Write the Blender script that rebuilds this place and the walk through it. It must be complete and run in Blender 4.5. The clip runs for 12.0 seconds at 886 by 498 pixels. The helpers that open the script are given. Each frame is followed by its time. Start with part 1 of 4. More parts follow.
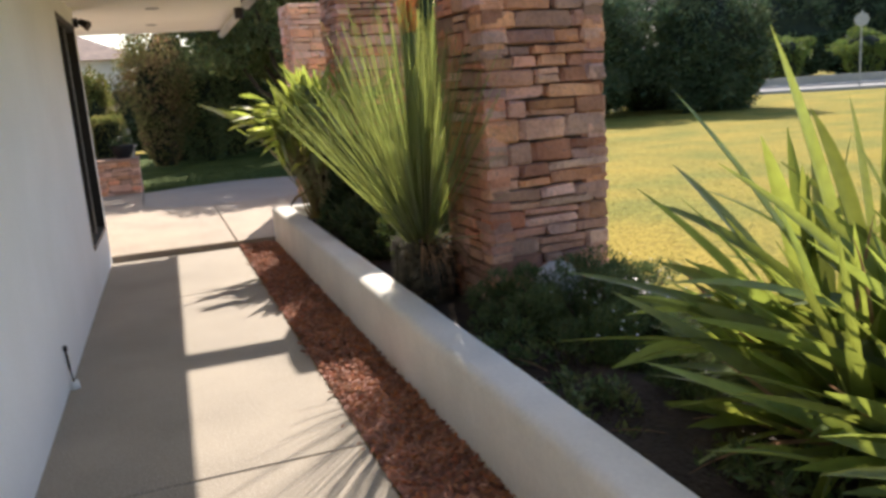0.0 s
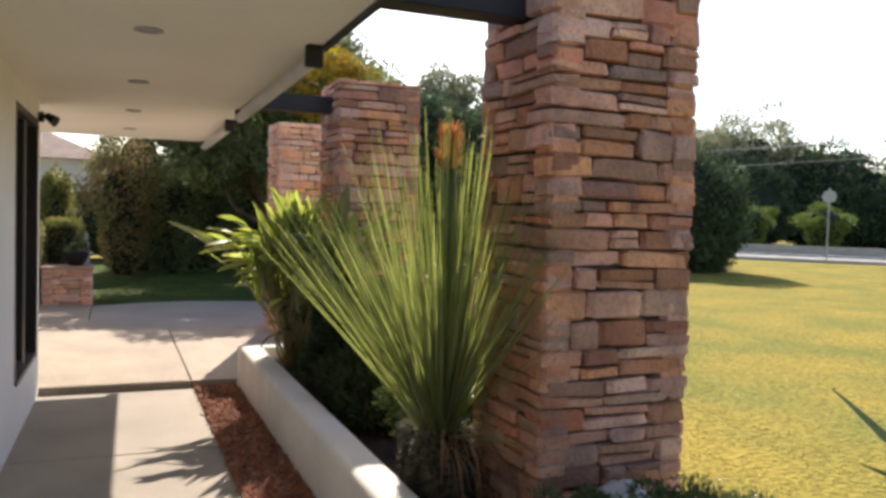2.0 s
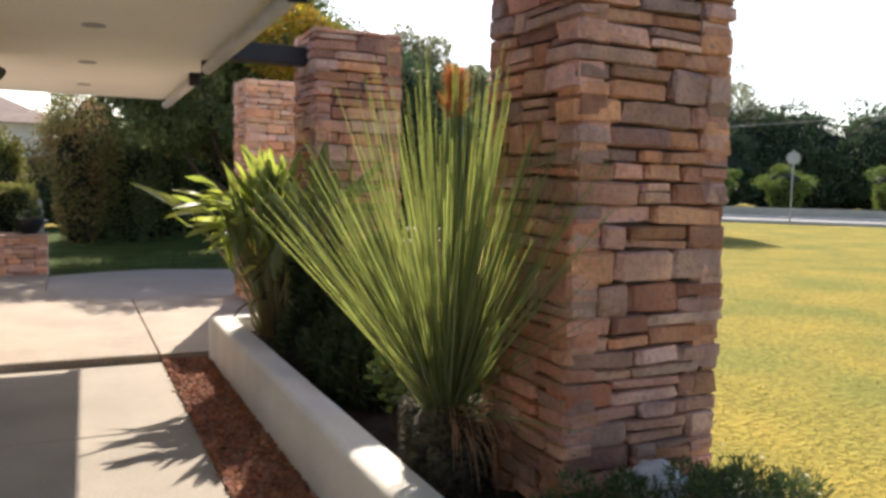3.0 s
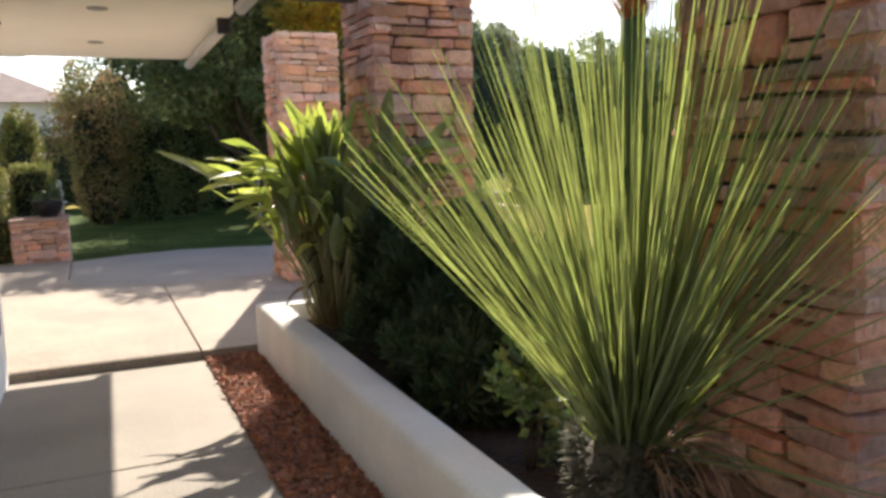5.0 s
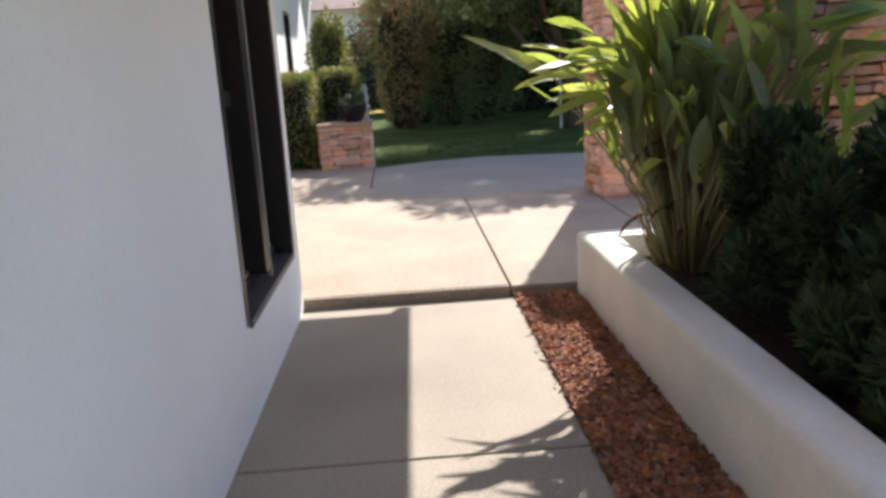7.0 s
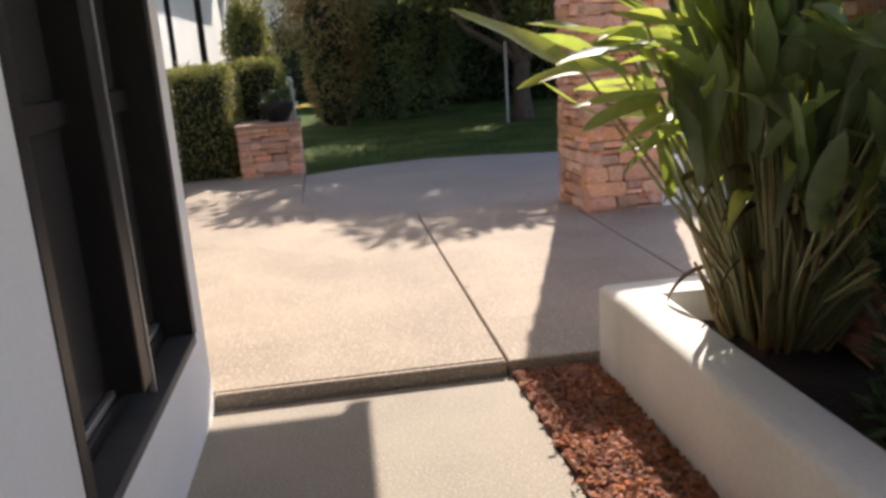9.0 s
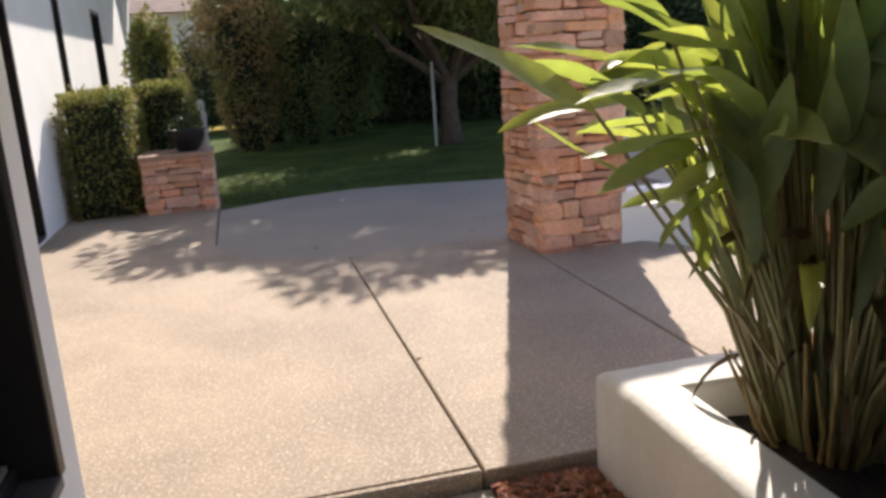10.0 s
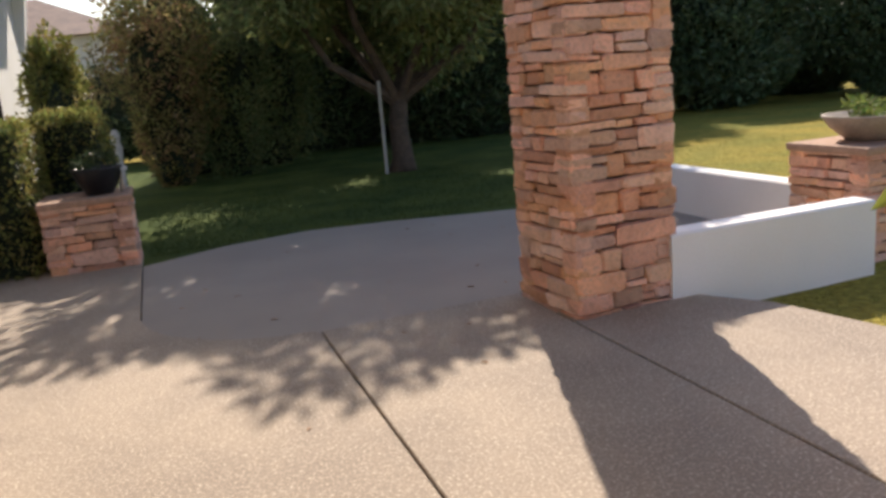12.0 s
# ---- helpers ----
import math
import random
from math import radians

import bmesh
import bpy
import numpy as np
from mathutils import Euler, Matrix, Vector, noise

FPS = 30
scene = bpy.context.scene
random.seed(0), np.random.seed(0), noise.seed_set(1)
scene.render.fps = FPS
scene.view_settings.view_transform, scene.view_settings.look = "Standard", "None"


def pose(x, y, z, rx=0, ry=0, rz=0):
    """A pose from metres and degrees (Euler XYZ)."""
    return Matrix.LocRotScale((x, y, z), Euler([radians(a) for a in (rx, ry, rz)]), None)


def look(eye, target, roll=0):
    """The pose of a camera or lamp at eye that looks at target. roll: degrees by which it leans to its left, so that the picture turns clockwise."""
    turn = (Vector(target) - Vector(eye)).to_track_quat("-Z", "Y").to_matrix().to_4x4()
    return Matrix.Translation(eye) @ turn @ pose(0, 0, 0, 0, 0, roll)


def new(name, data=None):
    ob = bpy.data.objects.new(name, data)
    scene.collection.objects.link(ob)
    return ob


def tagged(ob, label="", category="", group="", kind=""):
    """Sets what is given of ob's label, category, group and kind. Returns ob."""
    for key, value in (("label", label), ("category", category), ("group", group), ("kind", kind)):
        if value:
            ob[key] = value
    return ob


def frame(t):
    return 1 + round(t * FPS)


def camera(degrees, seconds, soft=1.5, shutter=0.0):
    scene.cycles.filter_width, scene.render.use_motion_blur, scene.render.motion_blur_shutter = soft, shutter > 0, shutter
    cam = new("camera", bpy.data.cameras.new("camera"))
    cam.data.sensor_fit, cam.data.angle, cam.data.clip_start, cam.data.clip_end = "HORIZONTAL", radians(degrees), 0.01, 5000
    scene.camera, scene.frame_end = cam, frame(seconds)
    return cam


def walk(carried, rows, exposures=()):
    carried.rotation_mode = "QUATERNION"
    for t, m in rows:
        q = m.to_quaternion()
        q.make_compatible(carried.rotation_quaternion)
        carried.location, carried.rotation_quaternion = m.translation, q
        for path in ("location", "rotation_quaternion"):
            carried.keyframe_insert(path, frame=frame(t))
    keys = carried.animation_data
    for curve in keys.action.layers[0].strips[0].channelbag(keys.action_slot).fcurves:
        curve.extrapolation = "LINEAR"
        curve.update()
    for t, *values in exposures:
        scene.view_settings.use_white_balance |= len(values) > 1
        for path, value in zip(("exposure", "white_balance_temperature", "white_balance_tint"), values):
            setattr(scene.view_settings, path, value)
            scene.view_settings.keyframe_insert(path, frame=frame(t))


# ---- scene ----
cam = camera(58.6, 12.0, 3.2)
PATH = [
    (0, (-0.112, -0.512, 1.751), (0.537, 1.335, 1.343), -4.1),
    (0.5, (-0.15, -0.175, 1.778), (0.444, 1.679, 1.32), -4.2),
    (1, (-0.154, 0.136, 1.765), (0.412, 2.018, 1.391), -4.3),
    (1.5, (-0.107, 0.5, 1.823), (0.538, 2.386, 1.657), -1.8),
    (2, (-0.09, 0.736, 1.847), (0.68, 2.58, 1.764), 1.7),
    (2.5, (-0.107, 0.997, 1.851), (0.743, 2.805, 1.76), 2.8),
    (2.7, (-0.113, 1.077, 1.827), (0.73, 2.885, 1.686), 2.0),
    (4.3, (-0.011, 2.107, 1.722), (0.9, 3.874, 1.503), -0.9),
    (4.5, (-0.068, 2.205, 1.715), (0.865, 3.958, 1.484), -0.4),
    (5, (-0.068, 2.518, 1.697), (0.734, 4.333, 1.442), -1.4),
    (5.5, (-0.026, 2.867, 1.664), (0.603, 4.737, 1.334), -1.9),
    (6, (0.017, 3.235, 1.642), (0.595, 5.107, 1.239), -0.7),
    (6.5, (0.001, 3.598, 1.603), (0.386, 5.509, 1.153), -1.2),
    (7, (-0.025, 4.012, 1.598), (0.066, 5.955, 1.135), -3.3),
    (7.2, (-0.052, 4.177, 1.609), (-0.004, 6.121, 1.141), -3.2),
    (8.8, (-0.114, 5.479, 1.618), (0.107, 7.401, 1.111), -4.0),
    (9, (-0.106, 5.638, 1.596), (0.157, 7.557, 1.098), -3.7),
    (9.5, (-0.096, 6.091, 1.637), (0.347, 7.981, 1.155), -2.4),
    (10, (-0.093, 6.52, 1.635), (0.369, 8.409, 1.168), -3.7),
    (10.5, (-0.129, 6.93, 1.645), (0.296, 8.835, 1.21), -3.7),
    (11, (-0.105, 7.335, 1.646), (0.484, 9.197, 1.216), -4.0),
    (11.5, (-0.145, 7.716, 1.606), (0.507, 9.552, 1.155), -5.0),
    (12, (-0.143, 8.152, 1.611), (0.498, 9.998, 1.181), -4.9),
]
walk(cam, [(t, look(eye, target, roll)) for t, eye, target, roll in PATH],
     [(0, 0.95, 6500, 14), (1.2, 0.95, 6550, 14), (2.0, 0.85, 6600, 14), (4.3, 1.05, 6450, 13), (5.5, 1.15, 6250, 12), (6.5, 1.18, 6000, 12), (7.0, 1.1, 6050, 13), (8.8, 0.86, 6450, 15),
      (9.5, 0.82, 6400, 15), (10.5, 0.70, 6500, 15), (12.0, 0.55, 6650, 15)])

# ---- light ----
SUN_AZ, SUN_EL = 19.3, 37.5
sun_data = bpy.data.lights.new("sun", "SUN")
sun_data.energy, sun_data.angle, sun_data.color = 5.0, radians(0.55), (1.0, 0.91, 0.77)
sun = new("sun", sun_data)
away = (-math.sin(radians(SUN_AZ)) * math.cos(radians(SUN_EL)), -math.cos(radians(SUN_AZ)) * math.cos(radians(SUN_EL)), -math.sin(radians(SUN_EL)))
sun.matrix_world = look((8, 25, 22), (8 + away[0], 25 + away[1], 22 + away[2]))
world = bpy.data.worlds.new("sky")
scene.world = world
world.use_nodes = True
wn = world.node_tree
sky = wn.nodes.new("ShaderNodeTexSky")
sky.sky_type, sky.sun_disc = "NISHITA", False
sky.sun_elevation, sky.sun_rotation = radians(SUN_EL), radians(SUN_AZ)
sky.air_density, sky.dust_density = 1.0, 1.0
wn.links.new(sky.outputs["Color"], wn.nodes["Background"].inputs["Color"])
wn.nodes["Background"].inputs["Strength"].default_value = 0.13

# ---- materials ----


def surface(name, c1, c2, scale=2.0, rough=0.8, bump=0.3, fine=60.0, spread=0.25, metal=0.0, vary="", amount=0.25,
            through_light=0.0, c3=None, bump_size=0.01, spec=0.4, stretch=(1, 1, 1), hue_span=0.0, passed=None):
    """A two-scale procedural material on world position."""
    m = bpy.data.materials.new(name)
    m.use_nodes = True
    nt = m.node_tree
    nd, ln = nt.nodes, nt.links
    bsdf = nd["Principled BSDF"]
    geo = nd.new("ShaderNodeNewGeometry")
    mp = nd.new("ShaderNodeMapping")
    mp.inputs["Scale"].default_value = stretch
    ln.new(geo.outputs["Position"], mp.inputs["Vector"])
    big = nd.new("ShaderNodeTexNoise")
    big.inputs["Scale"].default_value, big.inputs["Detail"].default_value = scale, 4
    ln.new(mp.outputs["Vector"], big.inputs["Vector"])
    ramp = nd.new("ShaderNodeValToRGB")
    ramp.color_ramp.elements[0].position, ramp.color_ramp.elements[1].position = 0.35, 0.65
    ramp.color_ramp.elements[0].color, ramp.color_ramp.elements[1].color = (*c1, 1), (*c2, 1)
    ln.new(big.outputs["Fac"], ramp.inputs["Fac"])
    colour = ramp.outputs["Color"]
    small = nd.new("ShaderNodeTexNoise")
    small.inputs["Scale"].default_value, small.inputs["Detail"].default_value = fine, 3
    ln.new(mp.outputs["Vector"], small.inputs["Vector"])
    if c3:
        spot = nd.new("ShaderNodeValToRGB")
        spot.color_ramp.elements[0].position, spot.color_ramp.elements[1].position = 0.56, 0.66
        ln.new(small.outputs["Fac"], spot.inputs["Fac"])
        mx = nd.new("ShaderNodeMix")
        mx.data_type = "RGBA"
        ln.new(spot.outputs["Color"], mx.inputs["Factor"])
        ln.new(colour, mx.inputs["A"])
        mx.inputs["B"].default_value = (*c3, 1)
        colour = mx.outputs["Result"]
    val = nd.new("ShaderNodeMapRange")
    val.inputs["From Min"].default_value, val.inputs["From Max"].default_value = 0.25, 0.75
    val.inputs["To Min"].default_value, val.inputs["To Max"].default_value = 1 - spread, 1 + spread
    ln.new(small.outputs["Fac"], val.inputs["Value"])
    hsv = nd.new("ShaderNodeHueSaturation")
    ln.new(colour, hsv.inputs["Color"])
    fac = val.outputs["Result"]
    if vary:
        rnd = nd.new("ShaderNodeObjectInfo").outputs["Random"] if vary == "object" else geo.outputs["Random Per Island"]
        rv = nd.new("ShaderNodeMapRange")
        rv.inputs["To Min"].default_value, rv.inputs["To Max"].default_value = 1 - amount, 1 + amount
        ln.new(rnd, rv.inputs["Value"])
        mul = nd.new("ShaderNodeMath")
        mul.operation = "MULTIPLY"
        ln.new(fac, mul.inputs[0])
        ln.new(rv.outputs["Result"], mul.inputs[1])
        fac = mul.outputs["Value"]
        hue = nd.new("ShaderNodeMath")
        hue.operation = "MULTIPLY_ADD"
        frac = nd.new("ShaderNodeMath")
        frac.operation = "FRACT"
        by = nd.new("ShaderNodeMath")
        by.operation = "MULTIPLY"
        by.inputs[1].default_value = 17.3
        ln.new(rnd, by.inputs[0])
        ln.new(by.outputs["Value"], frac.inputs[0])
        ln.new(frac.outputs["Value"], hue.inputs[0])
        hue.inputs[1].default_value, hue.inputs[2].default_value = 0.05 * amount / 0.25, 0.5 - 0.025 * amount / 0.25
        ln.new(hue.outputs["Value"], hsv.inputs["Hue"])
        if hue_span:
            hue.inputs[1].default_value, hue.inputs[2].default_value = hue_span, 0.5 - hue_span * 0.6
            by2 = nd.new("ShaderNodeMath")
            by2.operation = "MULTIPLY"
            by2.inputs[1].default_value = 41.7
            fr2 = nd.new("ShaderNodeMath")
            fr2.operation = "FRACT"
            sat = nd.new("ShaderNodeMapRange")
            sat.inputs["To Min"].default_value, sat.inputs["To Max"].default_value = 0.74, 1.15
            ln.new(rnd, by2.inputs[0])
            ln.new(by2.outputs["Value"], fr2.inputs[0])
            ln.new(fr2.outputs["Value"], sat.inputs["Value"])
            ln.new(sat.outputs["Result"], hsv.inputs["Saturation"])
    ln.new(fac, hsv.inputs["Value"])
    ln.new(hsv.outputs["Color"], bsdf.inputs["Base Color"])
    bsdf.inputs["Roughness"].default_value, bsdf.inputs["Metallic"].default_value = rough, metal
    bsdf.inputs["Specular IOR Level"].default_value = spec
    if bump:
        bp = nd.new("ShaderNodeBump")
        bp.inputs["Strength"].default_value, bp.inputs["Distance"].default_value = bump, bump_size
        ln.new(small.outputs["Fac"], bp.inputs["Height"])
        ln.new(bp.outputs["Normal"], bsdf.inputs["Normal"])
    if through_light:
        tr = nd.new("ShaderNodeBsdfTranslucent")
        if passed:
            glow = nd.new("ShaderNodeHueSaturation")
            glow.inputs["Color"].default_value = (*passed, 1)
            ln.new(fac, glow.inputs["Value"])
            if vary:
                ln.new(hue.outputs["Value"], glow.inputs["Hue"])
            ln.new(glow.outputs["Color"], tr.inputs["Color"])
        else:
            ln.new(hsv.outputs["Color"], tr.inputs["Color"])
        ms = nd.new("ShaderNodeMixShader")
        ms.inputs["Fac"].default_value = through_light
        ln.new(bsdf.outputs["BSDF"], ms.inputs[1])
        ln.new(tr.outputs["BSDF"], ms.inputs[2])
        ln.new(ms.outputs["Shader"], nd["Material Output"].inputs["Surface"])
    return m


STUCCO = surface("white_stucco", (0.89, 0.885, 0.87), (0.84, 0.835, 0.815), 1.3, 0.9, 0.22, 60, 0.03, bump_size=0.006)
SOFFIT = surface("soffit_paint", (0.88, 0.84, 0.76), (0.83, 0.79, 0.71), 0.8, 0.85, 0.15, 30, 0.03)
PLASTER = surface("planter_render", (0.80, 0.77, 0.72), (0.68, 0.66, 0.62), 1.6, 0.88, 0.35, 45, 0.05, bump_size=0.008)
WALK = surface("walkway_concrete", (0.355, 0.308, 0.25), (0.285, 0.248, 0.203), 1.2, 0.85, 0.45, 95, 0.19, c3=(0.40, 0.355, 0.295), bump_size=0.004)
AGGREGATE = surface("exposed_aggregate", (0.375, 0.305, 0.235), (0.295, 0.24, 0.19), 1.4, 0.85, 0.5, 74, 0.23, c3=(0.46, 0.385, 0.30), bump_size=0.005)
DRIVE = surface("driveway_concrete", (0.36, 0.31, 0.26), (0.31, 0.27, 0.23), 0.8, 0.8, 0.3, 120, 0.12, bump_size=0.004)
JOINT = surface("joint_filler", (0.10, 0.085, 0.07), (0.07, 0.06, 0.05), 6, 0.9, 0.4, 60, 0.2)
LAWN = surface("lawn", (0.315, 0.242, 0.048), (0.195, 0.19, 0.042), 0.55, 0.95, 0.9, 17, 0.42, bump_size=0.06, spec=0.08)
BLADE = surface("grass_blade", (0.22, 0.19, 0.032), (0.14, 0.15, 0.026), 0.5, 0.7, 0, 8, 0.2, vary="island", through_light=0.3)
# greener grass, its colour also darkened for the shade under the garden tree
SHADE_GRASS = surface("shade_darkened_grass", (0.105, 0.135, 0.036), (0.06, 0.09, 0.026), 1.1, 0.95, 0.9, 38, 0.4, bump_size=0.04, spec=0.08)
SOIL = surface("dark_soil", (0.045, 0.03, 0.022), (0.025, 0.018, 0.014), 5, 0.95, 0.9, 40, 0.35, bump_size=0.03)
BARK_CHIP = surface("red_bark_mulch", (0.40, 0.16, 0.08), (0.26, 0.105, 0.058), 4, 0.9, 0.5, 80, 0.3, vary="island", amount=0.4, hue_span=0.018)
STONE = surface("ledge_stone", (0.64, 0.32, 0.20), (0.42, 0.205, 0.135), 4.5, 0.88, 0.8, 30, 0.26, vary="object", amount=0.42, bump_size=0.018, hue_span=0.018, c3=(0.34, 0.185, 0.135))
STONE_J = surface("ledge_stone_far_side", (0.64, 0.32, 0.20), (0.42, 0.205, 0.135), 4.5, 0.88, 0.8, 30, 0.26, vary="island", amount=0.42, bump_size=0.018, hue_span=0.018, c3=(0.34, 0.185, 0.135))
# tan stone, lightened too for warm light bounced off the patio
STONE_TAN_LIT = surface("bounce_lit_tan_stone", (0.82, 0.465, 0.30), (0.64, 0.355, 0.23), 4.5, 0.88, 0.8, 30, 0.24, vary="object", amount=0.27, bump_size=0.018, hue_span=0.018, c3=(0.53, 0.32, 0.225))
STONE_TAN_LIT_J = surface("bounce_lit_tan_stone_far_side", (0.82, 0.465, 0.30), (0.64, 0.355, 0.23), 4.5, 0.88, 0.8, 30, 0.24, vary="island", amount=0.27, bump_size=0.018, hue_span=0.018, c3=(0.53, 0.32, 0.225))
MORTAR = surface("dark_joint", (0.12, 0.075, 0.055), (0.085, 0.055, 0.04), 6, 0.95, 0.4, 40, 0.2)
CAPSTONE = surface("cap_stone", (0.42, 0.27, 0.19), (0.36, 0.23, 0.165), 3, 0.85, 0.4, 30, 0.15)
DARK_FRAME = surface("dark_brown_frame", (0.017, 0.014, 0.013), (0.011, 0.009, 0.009), 5, 0.45, 0.1, 60, 0.15)
SILL = surface("dark_grey_sill", (0.07, 0.072, 0.078), (0.05, 0.052, 0.056), 5, 0.5, 0.1, 60, 0.15)
BEAM = surface("dark_painted_beam", (0.024, 0.022, 0.025), (0.015, 0.014, 0.017), 4, 0.6, 0.2, 50, 0.2)
METAL_WHITE = surface("awning_housing", (0.60, 0.58, 0.55), (0.52, 0.50, 0.47), 4, 0.45, 0.05, 50, 0.05, metal=0.2)
ALU = surface("aluminium_edge", (0.45, 0.44, 0.43), (0.36, 0.35, 0.34), 6, 0.4, 0.05, 50, 0.08, metal=0.7)
ROOF = surface("roof_tile", (0.30, 0.20, 0.15), (0.22, 0.15, 0.12), 2, 0.85, 0.6, 20, 0.2)
PALM_LEAF = surface("grass_tree_leaf", (0.20, 0.235, 0.10), (0.09, 0.135, 0.055), 2.5, 0.42, 0.1, 30, 0.15, vary="island", amount=0.6, through_light=0.42, spec=0.4, hue_span=0.02, passed=(0.29, 0.35, 0.085))
DRY_LEAF = surface("dry_leaf", (0.36, 0.24, 0.11), (0.26, 0.18, 0.09), 3, 0.7, 0.1, 30, 0.2, vary="island", amount=0.3, through_light=0.25)
STALK = surface("flower_stalk", (0.085, 0.14, 0.04), (0.06, 0.10, 0.03), 6, 0.5, 0.2, 40, 0.15)
FLOWER = surface("orange_flower", (0.62, 0.26, 0.08), (0.5, 0.22, 0.08), 6, 0.6, 0, 40, 0.15, vary="island", through_light=0.35)
DEAD_LEAF = surface("dead_leaf", (0.16, 0.11, 0.06), (0.10, 0.07, 0.04), 5, 0.8, 0.1, 30, 0.2, vary="object", amount=0.3)
PALM_TRUNK = surface("leaf_base_trunk", (0.105, 0.095, 0.06), (0.04, 0.036, 0.024), 8, 0.9, 0.6, 40, 0.3, vary="island")
FLAX = surface("flax_leaf", (0.14, 0.20, 0.055), (0.085, 0.135, 0.04), 3, 0.4, 0.15, 22, 0.15, vary="object", amount=0.4, through_light=0.38, spec=0.45, hue_span=0.02, passed=(0.36, 0.42, 0.07))
PADDLE = surface("paddle_leaf", (0.17, 0.22, 0.13), (0.105, 0.15, 0.088), 3, 0.45, 0.15, 22, 0.15, vary="object", amount=0.4, through_light=0.43, spec=0.45, hue_span=0.025, passed=(0.44, 0.52, 0.08))
PADDLE_STEM = surface("paddle_stem", (0.26, 0.27, 0.12), (0.24, 0.18, 0.10), 5, 0.5, 0.1, 40, 0.2, vary="island", amount=0.35)
SHRUB = surface("shrub_leaf", (0.068, 0.098, 0.04), (0.04, 0.066, 0.026), 3, 0.55, 0, 20, 0.2, vary="island", amount=0.4, through_light=0.3)
HERB = surface("herb_leaf", (0.15, 0.19, 0.07), (0.08, 0.12, 0.045), 3, 0.6, 0, 20, 0.2, vary="island", amount=0.4, through_light=0.3)
LIME = surface("light_shrub_leaf", (0.19, 0.25, 0.06), (0.115, 0.17, 0.04), 3, 0.5, 0, 20, 0.2, vary="island", amount=0.35, through_light=0.35)
HEDGE = surface("clipped_hedge_leaf", (0.30, 0.27, 0.08), (0.15, 0.18, 0.05), 3, 0.55, 0, 20, 0.2, vary="island", amount=0.4, through_light=0.4)
DARKTREE = surface("dark_tree_leaf", (0.105, 0.145, 0.07), (0.06, 0.095, 0.048), 0.8, 0.6, 0, 20, 0.25, vary="island", amount=0.45, through_light=0.2)
OLIVETREE = surface("olive_tree_leaf", (0.22, 0.25, 0.10), (0.13, 0.165, 0.065), 0.9, 0.6, 0, 20, 0.25, vary="island", amount=0.45, through_light=0.4)
BROWNBUSH = surface("brown_bush_leaf", (0.40, 0.28, 0.14), (0.24, 0.23, 0.09), 1.2, 0.7, 0, 20, 0.25, vary="island", amount=0.45, through_light=0.45)
# sunlight in the crown's edge leaves, put into a yellower colour
SUNLIT_YELLOW = surface("sunlit_yellow_leaf", (0.42, 0.27, 0.02), (0.25, 0.2, 0.03), 1.0, 0.6, 0, 20, 0.2, vary="island", amount=0.35, through_light=0.4)
# distance haze is put into this leaf colour
HAZE_LEAF = surface("haze_paled_leaf", (0.34, 0.33, 0.21), (0.24, 0.26, 0.16), 0.6, 0.7, 0, 20, 0.25, vary="island", amount=0.4, through_light=0.4)
# near-black colour stands for the shade deep inside dense foliage
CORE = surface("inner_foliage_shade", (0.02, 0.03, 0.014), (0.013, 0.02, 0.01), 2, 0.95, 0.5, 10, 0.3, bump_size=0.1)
WOOD_BARK = surface("tree_bark", (0.11, 0.08, 0.06), (0.07, 0.05, 0.04), 6, 0.95, 0.8, 25, 0.3, bump_size=0.02)
POT = surface("dark_glazed_pot", (0.02, 0.021, 0.023), (0.012, 0.012, 0.014), 6, 0.35, 0.1, 40, 0.15)
POT_TAN = surface("stone_bowl", (0.42, 0.35, 0.28), (0.33, 0.28, 0.23), 6, 0.8, 0.3, 40, 0.15)
ROCK = surface("pale_rock", (0.62, 0.6, 0.57), (0.5, 0.48, 0.46), 6, 0.8, 0.5, 30, 0.1)
# worn grey, paled further for low sun glancing off the street
ASPHALT = surface("asphalt", (0.26, 0.25, 0.24), (0.21, 0.205, 0.20), 1, 0.85, 0.4, 80, 0.2)
KERB = surface("kerb_concrete", (0.42, 0.40, 0.37), (0.36, 0.34, 0.32), 2, 0.85, 0.2, 60, 0.1)
BRASS = surface("dull_brass", (0.35, 0.25, 0.1), (0.28, 0.2, 0.09), 8, 0.4, 0.1, 50, 0.1, metal=0.9)
STEEL = surface("galvanised_steel", (0.4, 0.4, 0.4), (0.33, 0.33, 0.33), 8, 0.5, 0.1, 50, 0.1, metal=0.7)
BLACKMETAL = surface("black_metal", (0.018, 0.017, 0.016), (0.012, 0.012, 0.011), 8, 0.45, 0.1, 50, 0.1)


def glass_material():
    m = bpy.data.materials.new("tinted_glass")
    m.use_nodes = True
    b = m.node_tree.nodes["Principled BSDF"]
    b.inputs["Base Color"].default_value = (0.05, 0.047, 0.044, 1)
    b.inputs["Roughness"].default_value = 0.22
    b.inputs["Specular IOR Level"].default_value = 0.35
    return m


GLASS = glass_material()

# ---- mesh helpers ----
def rng(seed):
    return random.Random(seed)


def part(name, bm, material, parent=None, label="", smooth=False):
    """Links a bmesh as one mesh object under a thing or under a part."""
    me = bpy.data.meshes.new(name)
    bm.to_mesh(me)
    bm.free()
    if smooth:
        for p in me.polygons:
            p.use_smooth = True
    me.materials.append(material)
    ob = new(name, me)
    if parent is not None:
        ob.parent = parent
    if label:
        ob["label"] = label
    return ob


